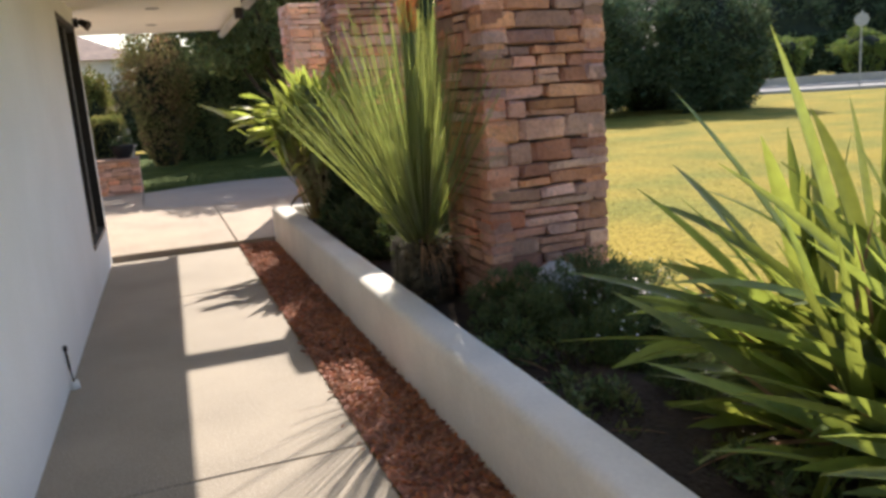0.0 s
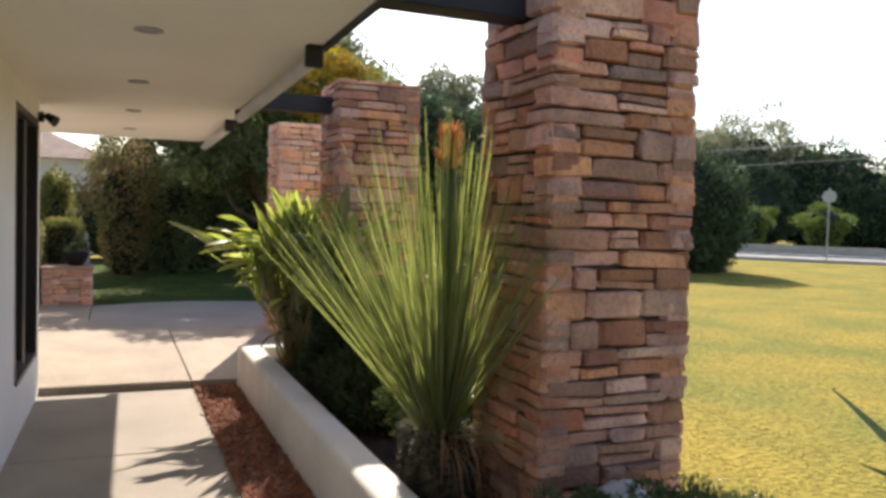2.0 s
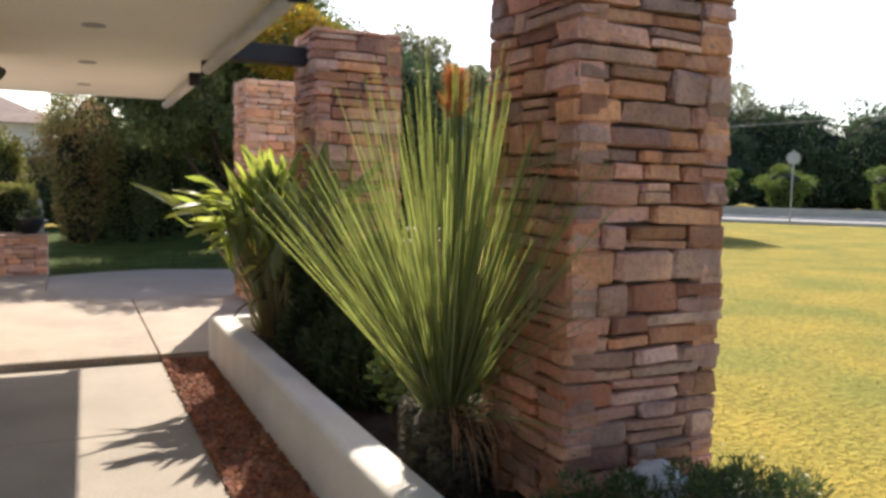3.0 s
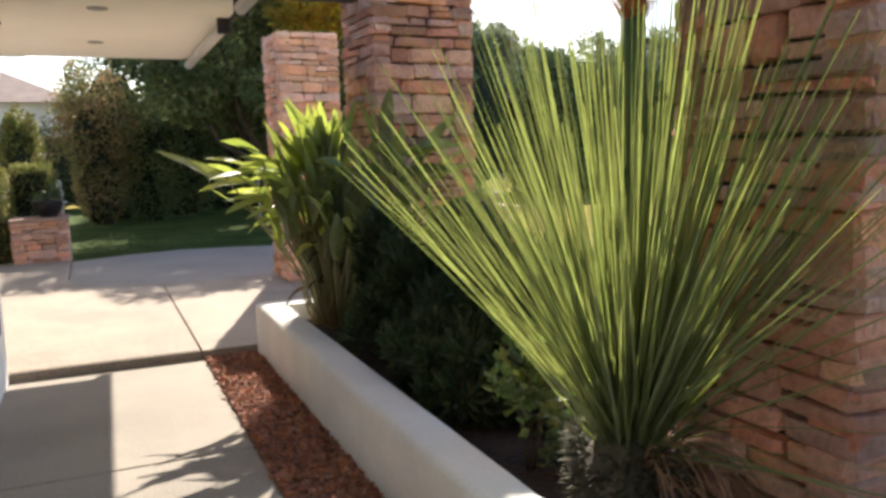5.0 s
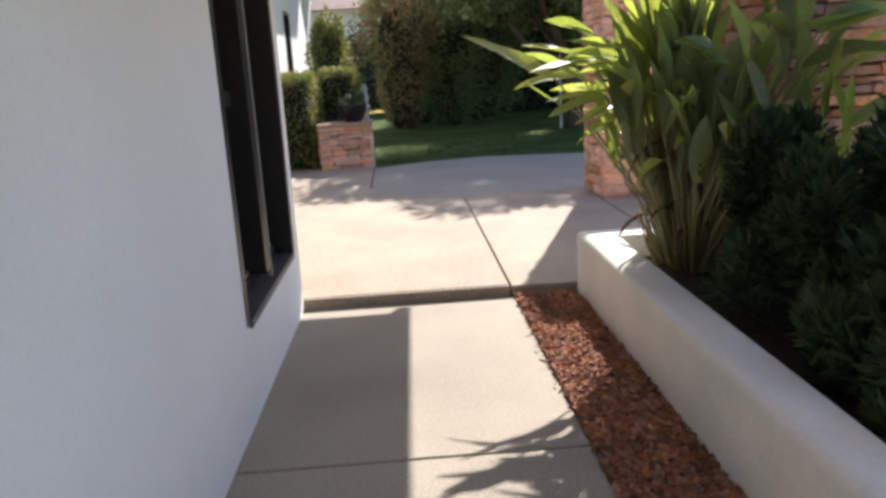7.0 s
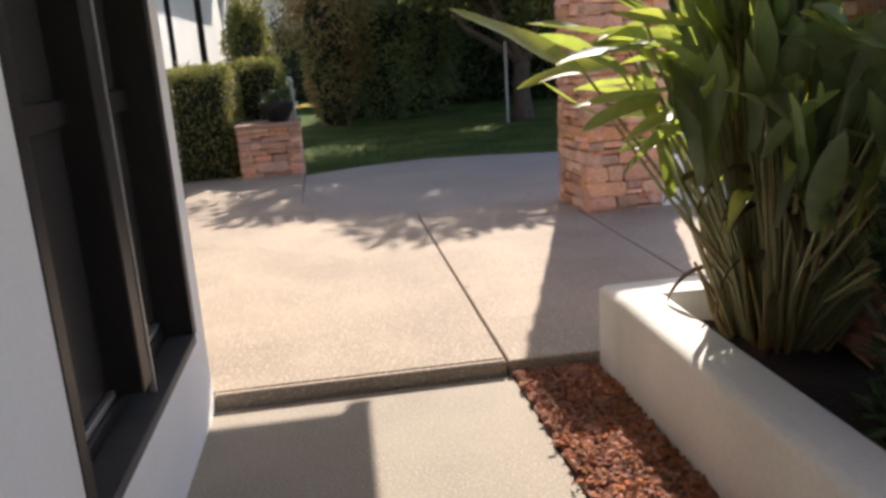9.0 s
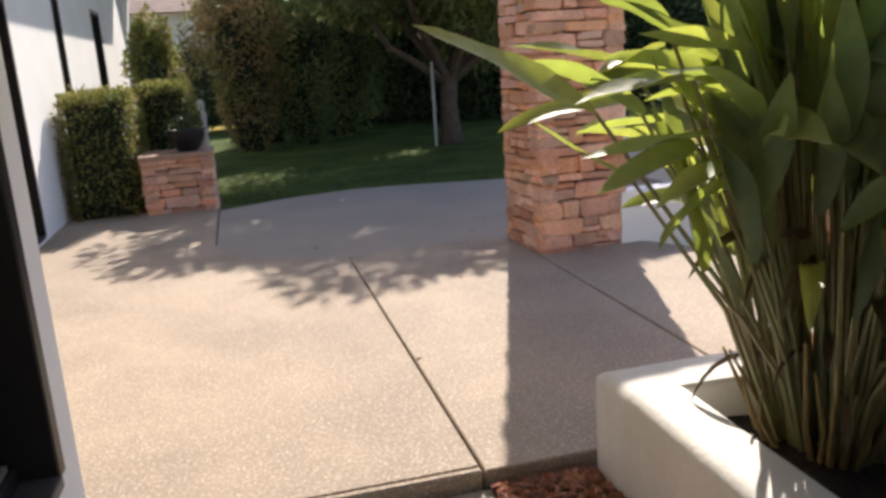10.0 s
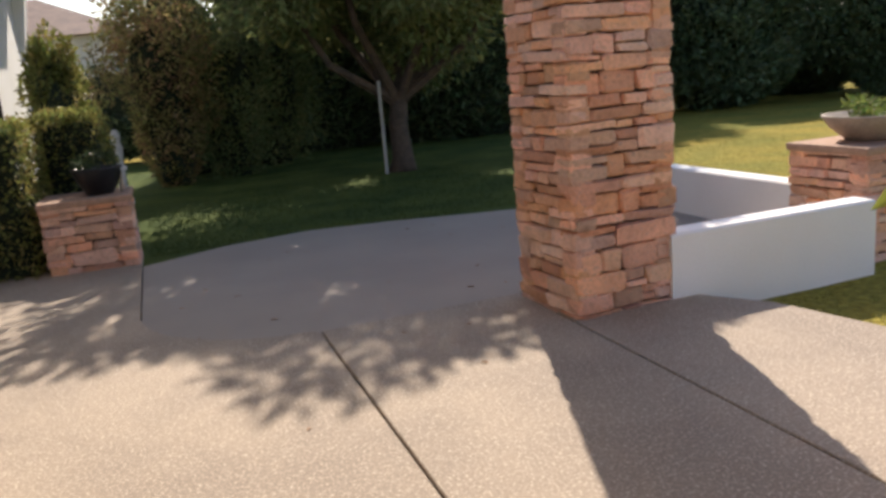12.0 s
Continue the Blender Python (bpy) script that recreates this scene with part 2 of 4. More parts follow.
def raw(name, verts, faces, material, parent=None, label="", smooth=False):
    me = bpy.data.meshes.new(name)
    me.from_pydata(verts, [], faces)
    me.materials.append(material)
    if smooth:
        for p in me.polygons:
            p.use_smooth = True
    ob = new(name, me)
    if parent is not None:
        ob.parent = parent
    if label:
        ob["label"] = label
    return ob


def thing(name, label, category, group="", kind=""):
    return tagged(new(name), label, category, group, kind)


def box(bm, lo, hi, bevel=0.0, seg=1):
    r = bmesh.ops.create_cube(bm, size=1.0)
    vs = r["verts"]
    for v in vs:
        v.co = Vector([lo[i] + (v.co[i] + 0.5) * (hi[i] - lo[i]) for i in range(3)])
    if bevel:
        es = list({e for v in vs for e in v.link_edges})
        bmesh.ops.bevel(bm, geom=es, offset=bevel, segments=seg, affect="EDGES", profile=0.5)
    return vs


def box_bm(lo, hi, bevel=0.0, seg=1):
    bm = bmesh.new()
    box(bm, lo, hi, bevel, seg)
    return bm


def tube(bm, points, radii, sides=8, cap=True):
    """A tapered tube along points."""
    rings = []
    n = len(points)
    pts = [Vector(p) for p in points]
    for i, p in enumerate(pts):
        d = (pts[min(i + 1, n - 1)] - pts[max(i - 1, 0)]).normalized()
        a = d.orthogonal().normalized() if abs(d.z) > 0.98 else d.cross(Vector((0, 0, 1))).normalized()
        b = d.cross(a).normalized()
        r = radii[i] if isinstance(radii, (list, tuple)) else radii
        rings.append([bm.verts.new(p + a * (r * math.cos(2 * math.pi * k / sides)) + b * (r * math.sin(2 * math.pi * k / sides))) for k in range(sides)])
    for i in range(n - 1):
        for k in range(sides):
            bm.faces.new((rings[i][k], rings[i][(k + 1) % sides], rings[i + 1][(k + 1) % sides], rings[i + 1][k]))
    if cap:
        bm.faces.new(list(reversed(rings[0])))
        bm.faces.new(rings[-1])


def lathe(bm, profile, sides=24, centre=(0, 0, 0)):
    rings = []
    for r, z in profile:
        rings.append([bm.verts.new((centre[0] + r * math.cos(2 * math.pi * k / sides), centre[1] + r * math.sin(2 * math.pi * k / sides), centre[2] + z)) for k in range(sides)])
    for i in range(len(rings) - 1):
        for k in range(sides):
            bm.faces.new((rings[i][k], rings[i][(k + 1) % sides], rings[i + 1][(k + 1) % sides], rings[i + 1][k]))
    bm.faces.new(list(reversed(rings[0])))
    bm.faces.new(rings[-1])


def sheet(outline, z0, z1, bevel=0.0):
    """A slab with the given outline, counter-clockwise."""
    bm = bmesh.new()
    lo = [bm.verts.new((x, y, z0)) for x, y in outline]
    hi = [bm.verts.new((x, y, z1)) for x, y in outline]
    n = len(outline)
    top = bm.faces.new(hi)
    bm.faces.new(list(reversed(lo)))
    for i in range(n):
        bm.faces.new((lo[i], lo[(i + 1) % n], hi[(i + 1) % n], hi[i]))
    if bevel:
        bmesh.ops.bevel(bm, geom=list(top.edges), offset=bevel, segments=1, affect="EDGES")
    return bm


def leaf_cloud(n, place, size, seed, up=0.3, aspect=0.45):
    """Verts and faces of n small pointed folded leaves; place(r) gives a point and an outward direction."""
    r = rng(seed)
    vs, fs = [], []
    for i in range(n):
        p, out = place(r)
        d = Vector((out[0] + r.uniform(-1, 1), out[1] + r.uniform(-1, 1), out[2] + r.uniform(-1, 1) + up))
        d = d.normalized() if d.length > 0.01 else Vector((0, 0, 1))
        side = d.cross(Vector((r.uniform(-1, 1), r.uniform(-1, 1), r.uniform(-1, 1)))).normalized()
        nrm = d.cross(side)
        s = size * r.uniform(0.6, 1.35)
        p = Vector(p)
        k = len(vs)
        mid = p + d * s * 0.45
        vs += [p[:], (mid + side * s * aspect * 0.5 + nrm * s * 0.1)[:], (p + d * s)[:], (mid - side * s * aspect * 0.5 + nrm * s * 0.1)[:]]
        fs += [(k, k + 1, k + 2), (k, k + 2, k + 3)]
    return vs, fs


def lumpy(centre, radii, lumps, seed):
    """A sampler of points in the outer shells of a cluster of lumps, uneven in outline."""
    r0 = rng(seed)
    blobs = []
    for i in range(lumps):
        th, ph = r0.uniform(0, 2 * math.pi), math.acos(r0.uniform(-1, 1))
        q = r0.uniform(0.45, 0.85)
        c = (centre[0] + radii[0] * q * math.sin(ph) * math.cos(th), centre[1] + radii[1] * q * math.sin(ph) * math.sin(th), centre[2] + radii[2] * q * math.cos(ph))
        blobs.append((c, r0.uniform(0.16, 0.36)))

    def place(r):
        c, s = blobs[r.randrange(len(blobs))]
        th, u = r.uniform(0, 2 * math.pi), r.uniform(-1, 1)
        w = math.sqrt(1 - u * u)
        d = (w * math.cos(th), w * math.sin(th), u)
        q = s * r.uniform(0.3, 1.05) ** 0.6
        return (c[0] + d[0] * radii[0] * q, c[1] + d[1] * radii[1] * q, max(0.03, c[2] + d[2] * radii[2] * q)), d

    return place


def core_bm(centre, radii, seed, sub=3, rough=0.25, flat=None):
    bm = bmesh.new()
    bmesh.ops.create_icosphere(bm, subdivisions=sub, radius=1)
    for v in bm.verts:
        k = 1 + rough * noise.noise(v.co * 2.3 + Vector((seed, 0, 0)))
        v.co = Vector((centre[0] + v.co.x * radii[0] * k, centre[1] + v.co.y * radii[1] * k, centre[2] + v.co.z * radii[2] * k))
        if flat is not None and v.co.z < centre[2]:
            low = (centre[2] - v.co.z) / radii[2]
            v.co.z = max(flat, centre[2] - low * centre[2] * 1.15)
    return bm


def bush(name, label, category, centre, radii, n, size, leaf, seed, lumps=14, core=0.7, group="", aspect=0.45, up=0.3):
    """A shrub or a broad dense tree: stems, a near-black mass for the inner shade and many small leaves."""
    t = thing(name, label, category, group)
    t.location = (centre[0], centre[1], 0)
    vs, fs = leaf_cloud(n, lumpy((0, 0, centre[2]), radii, lumps, seed), size, seed + 1, up, aspect)
    if core:
        def skirt(r):
            a, h = r.uniform(0, 6.28), r.random()
            k = core * (0.95 + 0.25 * r.random()) * math.sqrt(max(0.15, 1 - (1 - h) ** 4))
            return (radii[0] * k * math.cos(a), radii[1] * k * math.sin(a), h * centre[2]), (math.cos(a), math.sin(a), 0.1)

        v2, f2 = leaf_cloud(n // 3, skirt, size, seed + 9, up, aspect)
        o = len(vs)
        vs += v2
        fs += [tuple(o + q for q in f) for f in f2]
    raw("foliage", vs, fs, leaf, t)
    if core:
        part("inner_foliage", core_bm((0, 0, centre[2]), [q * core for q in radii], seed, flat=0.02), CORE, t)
    r = rng(seed + 5)
    for i in range(5):
        a = r.uniform(0, 6.28)
        bm = bmesh.new()
        tube(bm, [(0.05 * math.cos(a), 0.05 * math.sin(a), -0.02), (radii[0] * 0.3 * math.cos(a), radii[1] * 0.3 * math.sin(a), centre[2] * 0.7)], [0.02 * max(1, radii[2]), 0.008 * max(1, radii[2])], 6)
        part("stem", bm, WOOD_BARK, t)
    return t


# ---- ground and paving ----
bm = bmesh.new()
grid = [-600, -200, -90] + [-50 + 2.0 * i for i in range(66)] + [110, 200, 600]
gv = {}
for i, x in enumerate(grid):
    for j, y in enumerate(grid):
        inside = -9 < x < 4.2 and -12 < y < 17
        z = -0.06 if inside else -0.02 + 0.02 * noise.noise(Vector((x * 0.15, y * 0.15, 0)))
        gv[i, j] = bm.verts.new((x, y, z))
for i in range(len(grid) - 1):
    for j in range(len(grid) - 1):
        bm.faces.new((gv[i, j], gv[i + 1, j], gv[i + 1, j + 1], gv[i, j + 1]))
tagged(part("ground", bm, LAWN, smooth=True), "sunlit short yellow-green lawn", "lawn", kind="structure")

walkway = thing("pavement", "buff broom-finished concrete walkway with cut joints", "pavement", kind="structure")
part("bedding", box_bm((-0.98, -8, -0.16), (0.69, 9.19, -0.025)), JOINT, walkway)
for y0, y1 in ((-8, -4.55), (-4.55, -0.7), (-0.7, 3.15), (3.15, 7.0), (7.0, 9.19)):
    part("slab", box_bm((-0.98, y0 + 0.006, -0.14), (0.69, y1 - 0.006, 0.0), 0.006), WALK, walkway)

PATIO_Z = 0.07


def arc(cx, cy, r, a0, a1, n=10):
    return [(cx + r * math.cos(radians(a0 + (a1 - a0) * i / n)), cy + r * math.sin(radians(a0 + (a1 - a0) * i / n))) for i in range(n + 1)]


patio = thing("patio", "tan exposed-aggregate concrete patio with dark expansion joints", "patio", kind="structure")
part("bedding", sheet([(-2.2, 9.3), (3.0, 9.3), (3.0, 12.6), (0.6, 12.95), (-0.5, 14.2), (-0.5, 16.9), (-2.2, 16.9)], -0.16, 0.045), JOINT, patio)
part("edge_strip", box_bm((-0.75, 9.2, -0.14), (0.664, 9.238, PATIO_Z), 0.008), AGGREGATE, patio)
part("slab", sheet([(-2.2, 9.245), (0.662, 9.245), (0.662, 13.02)] + arc(0.66, 14.15, 1.1, 268, 182, 10) + [(-0.44, 17.0), (-2.2, 17.0)], -0.14, PATIO_Z, 0.006), AGGREGATE, patio)
part("slab", sheet([(0.676, 9.2), (2.094, 9.2), (2.094, 13.05), (0.676, 13.02)], -0.14, PATIO_Z, 0.006), AGGREGATE, patio)
part("slab", sheet([(2.106, 9.3), (3.0, 9.3), (3.35, 10.3), (3.45, 11.2), (3.3, 11.9), (2.9, 12.5), (2.9, 13.1), (2.106, 13.05)], -0.14, PATIO_Z, 0.006), AGGREGATE, patio)
drive_outline = [(-0.43, 12.9), (2.9, 12.9), (2.9, 12.5), (4.72, 12.5), (4.72, 16.1), (3.9, 16.2), (3.2, 16.36), (2.2, 16.65), (1.3, 16.8), (0.4, 16.6), (-0.43, 16.15)]
tagged(part("driveway", sheet(drive_outline, -0.2, 0.05), DRIVE), "smooth grey-brown concrete driveway", "driveway", kind="structure")

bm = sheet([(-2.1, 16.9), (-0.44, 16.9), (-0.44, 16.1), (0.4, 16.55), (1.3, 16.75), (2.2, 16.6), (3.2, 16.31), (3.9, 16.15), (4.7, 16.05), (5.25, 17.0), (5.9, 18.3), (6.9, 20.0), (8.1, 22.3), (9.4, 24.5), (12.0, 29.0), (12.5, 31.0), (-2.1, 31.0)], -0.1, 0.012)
tagged(part("garden_lawn", bm, SHADE_GRASS), "dense green grass round the garden tree, darkened for its shade", "lawn", kind="structure")

# ---- house ----
TURNED = 0.018


def house_turn(ob):
    """The near wing of the house stands slightly askew to the planter."""
    for v in ob.data.vertices:
        v.co.x -= TURNED * (9.2 - v.co.y)
    return ob


def wall_with_openings(name, x0, x1, y0, y1, z0, z1, openings, label):
    """A wall along y; openings are (y0, y1, z0, z1)."""
    bm = bmesh.new()
    ys = sorted({y0, y1} | {o[0] for o in openings} | {o[1] for o in openings})
    zs = sorted({z0, z1} | {o[2] for o in openings} | {o[3] for o in openings})
    vv = {(k, i, j): bm.verts.new((x, y, z)) for k, x in enumerate((x0, x1)) for i, y in enumerate(ys) for j, z in enumerate(zs)}

    def solid(i, j):
        if not (0 <= i < len(ys) - 1 and 0 <= j < len(zs) - 1):
            return False
        y, z = (ys[i] + ys[i + 1]) / 2, (zs[j] + zs[j + 1]) / 2
        return not any(a < y < b and c < z < d for a, b, c, d in openings)

    for i in range(len(ys) - 1):
        for j in range(len(zs) - 1):
            if not solid(i, j):
                continue
            bm.faces.new([vv[1, i, j], vv[1, i + 1, j], vv[1, i + 1, j + 1], vv[1, i, j + 1]])
            bm.faces.new([vv[0, i, j + 1], vv[0, i + 1, j + 1], vv[0, i + 1, j], vv[0, i, j]])
            for di, dj, p, q in ((-1, 0, (i, j), (i, j + 1)), (1, 0, (i + 1, j + 1), (i + 1, j)), (0, -1, (i + 1, j), (i, j)), (0, 1, (i, j + 1), (i + 1, j + 1))):
                if not solid(i + di, j + dj):
                    bm.faces.new([vv[0, p[0], p[1]], vv[1, p[0], p[1]], vv[1, q[0], q[1]], vv[0, q[0], q[1]]])
    bmesh.ops.recalc_face_normals(bm, faces=bm.faces)
    return tagged(part(name, bm, STUCCO), label, "wall", kind="structure")


WIN = (7.5, 9.03, 0.45, 2.63)
house_turn(wall_with_openings("wall_house", -1.0, -0.75, -8, 9.2, -0.1, 2.8, [WIN], "white painted stucco house wall"))
FAR = [(12.4, 15.3, 0.12, 2.5), (17.5, 17.95, 1.0, 2.75), (20.4, 21.25, 1.2, 2.75)]
wall_with_openings("wall_entry", -2.4, -2.15, 9.2, 24.4, -0.1, 4.2, FAR, "bright white stucco wall beside the entry")
tagged(part("wall_return", box_bm((-2.4, 9.0, -0.1), (-1.0, 9.2, 2.8)), STUCCO), "white stucco return wall", "wall", kind="structure")
tagged(part("wall_back", box_bm((-2.4, -8.2, -0.1), (-0.75, -8.0, 2.8)), STUCCO), "white stucco end wall", "wall", kind="structure")


def window(name, x, opening, mullions, rails, label):
    """A dark-framed window recessed in a wall that faces +x."""
    a, b, c, d = opening
    t = thing(name, label, "window", kind="structure")
    f = part("window_frame", bmesh.new(), DARK_FRAME, t)
    bm = bmesh.new()
    w = 0.07
    for lo, hi in (((a, c), (a + w, d)), ((b - w, c), (b, d)), ((a + w, c), (b - w, c + w)), ((a + w, d - w), (b - w, d))):
        box(bm, (x - 0.2, lo[0], lo[1]), (x - 0.11 if lo[1] == c and hi[1] < d else x + 0.004, hi[0], hi[1]), 0.006)
    for m in mullions:
        box(bm, (x - 0.2, m - 0.06, c + w), (x - 0.03, m + 0.06, d - w), 0.006)
    for z in rails:
        box(bm, (x - 0.185, a + w, z - 0.04), (x - 0.115, b - w, z + 0.04), 0.004)
    bm.to_mesh(f.data)
    bm.free()
    part("window_sill", box_bm((x - 0.11, a + w + 0.001, c - 0.02), (x + 0.012, b - w - 0.001, c + 0.02), 0.004), SILL, t, "dark grey metal sill")
    for m in mullions:
        part("edge_strip", box_bm((x - 0.045, m + 0.06, c + 0.02), (x - 0.025, m + 0.075, d - w), 0.002), ALU, t, "bright aluminium edge strip")
    edges = [a + w] + sorted(mullions) + [b - w]
    for lo, hi in zip(edges[:-1], edges[1:]):
        part("pane", box_bm((x - 0.16, lo, c + w), (x - 0.15, hi, d - w)), GLASS, t, "dark tinted glass pane")
        part("bead", box_bm((x - 0.149, lo + 0.03, c + w), (x - 0.125, hi - 0.03, c + w + 0.025), 0.003), ALU, t, "pale glazing bead")
    # black sheet added in place of the unlit room
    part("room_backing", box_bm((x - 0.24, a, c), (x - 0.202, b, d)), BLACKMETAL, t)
    return t


for ob in window("window_1", -0.75, WIN, [8.3], [1.47], "tall dark-brown framed window with tinted panes").children:
    house_turn(ob)
window("window_2", -2.15, FAR[0], [13.35, 14.35], [1.28], "wide dark-framed glazed opening in white wall")
window("window_3", -2.15, FAR[1], [], [], "narrow dark window in white wall")
window("window_4", -2.15, FAR[2], [], [], "narrow dark window in white wall")

bm = bmesh.new()
for y in (24.4, 24.7):
    for x, z in ((-2.5, -0.1), (-1.75, -0.1), (-2.05, 1.2), (-2.12, 2.4), (-1.85, 4.1), (-2.5, 4.1)):
        bm.verts.new((x, y, z))
bm.verts.ensure_lookup_table()
n = 6
bm.faces.new([bm.verts[k] for k in range(n)])
bm.faces.new([bm.verts[n + k] for k in reversed(range(n))])
for k in range(n):
    bm.faces.new([bm.verts[k], bm.verts[n + k], bm.verts[n + (k + 1) % n], bm.verts[(k + 1) % n]])
bmesh.ops.recalc_face_normals(bm, faces=bm.faces)
tagged(part("wall_buttress", bm, STUCCO), "flared white stucco buttress at the wall end", "wall", kind="structure")

SOF = 2.8
tagged(house_turn(part("ceiling", sheet([(-0.76, -8), (1.07, -8), (1.07, 12.4), (-2.15, 12.4), (-2.15, 9.2), (-0.76, 9.2)], SOF, SOF + 0.05), SOFFIT)), "cream painted boarded eave soffit", "soffit", kind="structure")
tagged(house_turn(part("fascia", box_bm((1.07, -8, SOF - 0.02), (1.11, 12.44, SOF + 0.16), 0.004), BEAM)), "dark painted fascia board along the eave", "fascia", kind="structure")
tagged(part("fascia_end", box_bm((-2.15, 12.4, SOF - 0.0), (1.1, 12.438, SOF + 0.16), 0.004), SOFFIT), "cream fascia at the eave end", "fascia", kind="structure")
bm = bmesh.new()
vs = [bm.verts.new(p) for p in ((1.1, -8, SOF + 0.16), (1.1, 12.44, SOF + 0.16), (-5, 12.44, SOF + 1.5), (-5, -8, SOF + 1.5), (1.1, -8, SOF + 0.06), (1.1, 12.44, SOF + 0.06), (-5, 12.44, SOF + 0.06), (-5, -8, SOF + 0.06))]
for f in ((0, 1, 2, 3), (7, 6, 5, 4), (0, 4, 5, 1), (1, 5, 6, 2), (2, 6, 7, 3), (3, 7, 4, 0)):
    bm.faces.new([vs[i] for i in f])
tagged(house_turn(part("roof", bm, ROOF)), "brown low-pitched house roof", "roof", kind="structure")

tagged(part("wall_rear", box_bm((-6.2, -8.2, -0.1), (-6.0, 24.7, 2.85)), STUCCO), "plain white stucco rear wall", "wall", kind="structure")
tagged(part("roof_entry", box_bm((-6.3, 12.5, 4.2), (-1.3, 24.8, 4.36), 0.02), ROOF), "brown flat roof over the entry wing", "roof", kind="structure")
tagged(part("ceiling_entry", box_bm((-2.148, 12.52, 4.14), (-1.34, 24.78, 4.198)), SOFFIT), "cream painted eave soffit over the entry wall", "soffit", kind="structure")
tagged(part("wall_entry_rear", box_bm((-6.0, 24.4, -0.1), (-2.5, 24.7, 4.2)), STUCCO), "plain white stucco end wall", "wall", kind="structure")

# eave fittings
def awning(y0, y1):
    t = thing("rolled_awning", "rolled white fabric awning in a housing under the eave", "awning", "awnings under the eave")
    bm = bmesh.new()
    tube(bm, [(1.02, y0 + 0.06, SOF - 0.075), (1.02, y1 - 0.06, SOF - 0.075)], 0.05, 12)
    house_turn(part("housing", bm, METAL_WHITE, t, smooth=True))
    for y in (y0, y1 - 0.06):
        house_turn(part("bracket", box_bm((0.975, y, SOF - 0.125), (1.075, y + 0.06, SOF - 0.001), 0.008), BEAM, t))


awning(5.2, 8.5)
awning(9.35, 12.4)
for y in (3.4, 5.3, 7.2, 9.15, 11.1):
    t = thing("downlight", "small round recessed soffit downlight", "downlight", "downlights in the soffit")
    t.location = (0.07, y, SOF)
    bm = bmesh.new()
    lathe(bm, [(0.075, -0.001), (0.078, -0.008), (0.05, -0.01), (0.045, -0.002)], 20)
    part("trim_ring", bm, STEEL, t)
    bm = bmesh.new()
    lathe(bm, [(0.04, -0.001), (0.04, -0.006)], 16)
    part("lens", bm, KERB, t)

for y, x1 in ((4.35, 1.81), (8.57, 1.9)):
    tagged(part("beam", box_bm((1.06, y - 0.09, SOF + 0.04), (x1 + 0.05, y + 0.09, SOF + 0.2), 0.008), BEAM), "dark painted timber beam from eave to stone pillar", "beam", "eave beams")

# ---- planter ----
bm = bmesh.new()
section = [(0, -0.1), (0, 0.15), (0, 0.395)] + [(0.05 - 0.05 * math.cos(radians(a)), 0.395 + 0.05 * math.sin(radians(a))) for a in (15, 30, 45, 60, 75, 90)]
section += [(0.12, 0.448)] + [(0.19 + 0.03 * math.sin(radians(a)), 0.417 + 0.03 * math.cos(radians(a))) for a in (0, 22, 45, 67, 90)] + [(0.22, 0.15), (0.22, -0.1)]
rows = []
for k in range(63):
    if k <= 60:
        y = -6 + (15.14 * k / 60)
        wob = 0.006 * noise.noise(Vector((y * 1.3, 0, 0)))
        rows.append([bm.verts.new((1.12 + d + wob * (k < 60), (y if k < 60 else 9.14) - (d * 1.35 if k == 60 else 0), z)) for d, z in section])
    else:
        x = 2.0 if k == 61 else 2.72
        rows.append([bm.verts.new((x, 9.14 - d * 1.35, z)) for d, z in section])
for a, b in zip(rows[:-1], rows[1:]):
    for q in range(len(section) - 1):
        bm.faces.new((a[q], b[q], b[q + 1], a[q + 1]))
bm.faces.new(rows[0])
bm.faces.new(list(reversed(rows[-1])))
bmesh.ops.recalc_face_normals(bm, faces=bm.faces)
for f in bm.faces:
    f.smooth = len(f.verts) == 4
tagged(part("planter_wall", bm, PLASTER), "low white rendered planter wall with rounded top edges", "planter wall", kind="structure")
for y0, y1 in ((-6.0, 3.94), (4.76, 8.17)):
    bm = bmesh.new()
    back = [(2.72 - d, z) for d, z in section]
    ends = [[bm.verts.new((x + 0.008 * noise.noise(Vector((y * 1.1, 3, 0))), y, z)) for x, z in back] for y in [y0 + (y1 - y0) * k / 24 for k in range(25)]]
    for a, b in zip(ends[:-1], ends[1:]):
        for q in range(len(section) - 1):
            bm.faces.new((a[q], b[q], b[q + 1], a[q + 1]))
    bm.faces.new(ends[0])
    bm.faces.new(list(reversed(ends[-1])))
    bmesh.ops.recalc_face_normals(bm, faces=bm.faces)
    for f in bm.faces:
        f.smooth = len(f.verts) == 4
    tagged(part("planter_wall", bm, PLASTER), "low white rendered planter wall on the lawn side", "planter wall", kind="structure")
bm = bmesh.new()
sv = {}
for i in range(18):
    for j in range(120):
        x, y = 1.32 + 1.24 * i / 17, -6 + 14.95 * j / 119
        sv[i, j] = bm.verts.new((x, y, 0.31 - 0.05 * (i / 17) ** 2 + 0.05 * noise.noise(Vector((x * 3, y * 3, 1)))))
for i in range(17):
    for j in range(119):
        bm.faces.new((sv[i, j], sv[i + 1, j], sv[i + 1, j + 1], sv[i, j + 1]))
tagged(part("planter_soil", bm, SOIL, smooth=True), "dark bare soil in the planter", "soil", kind="structure")

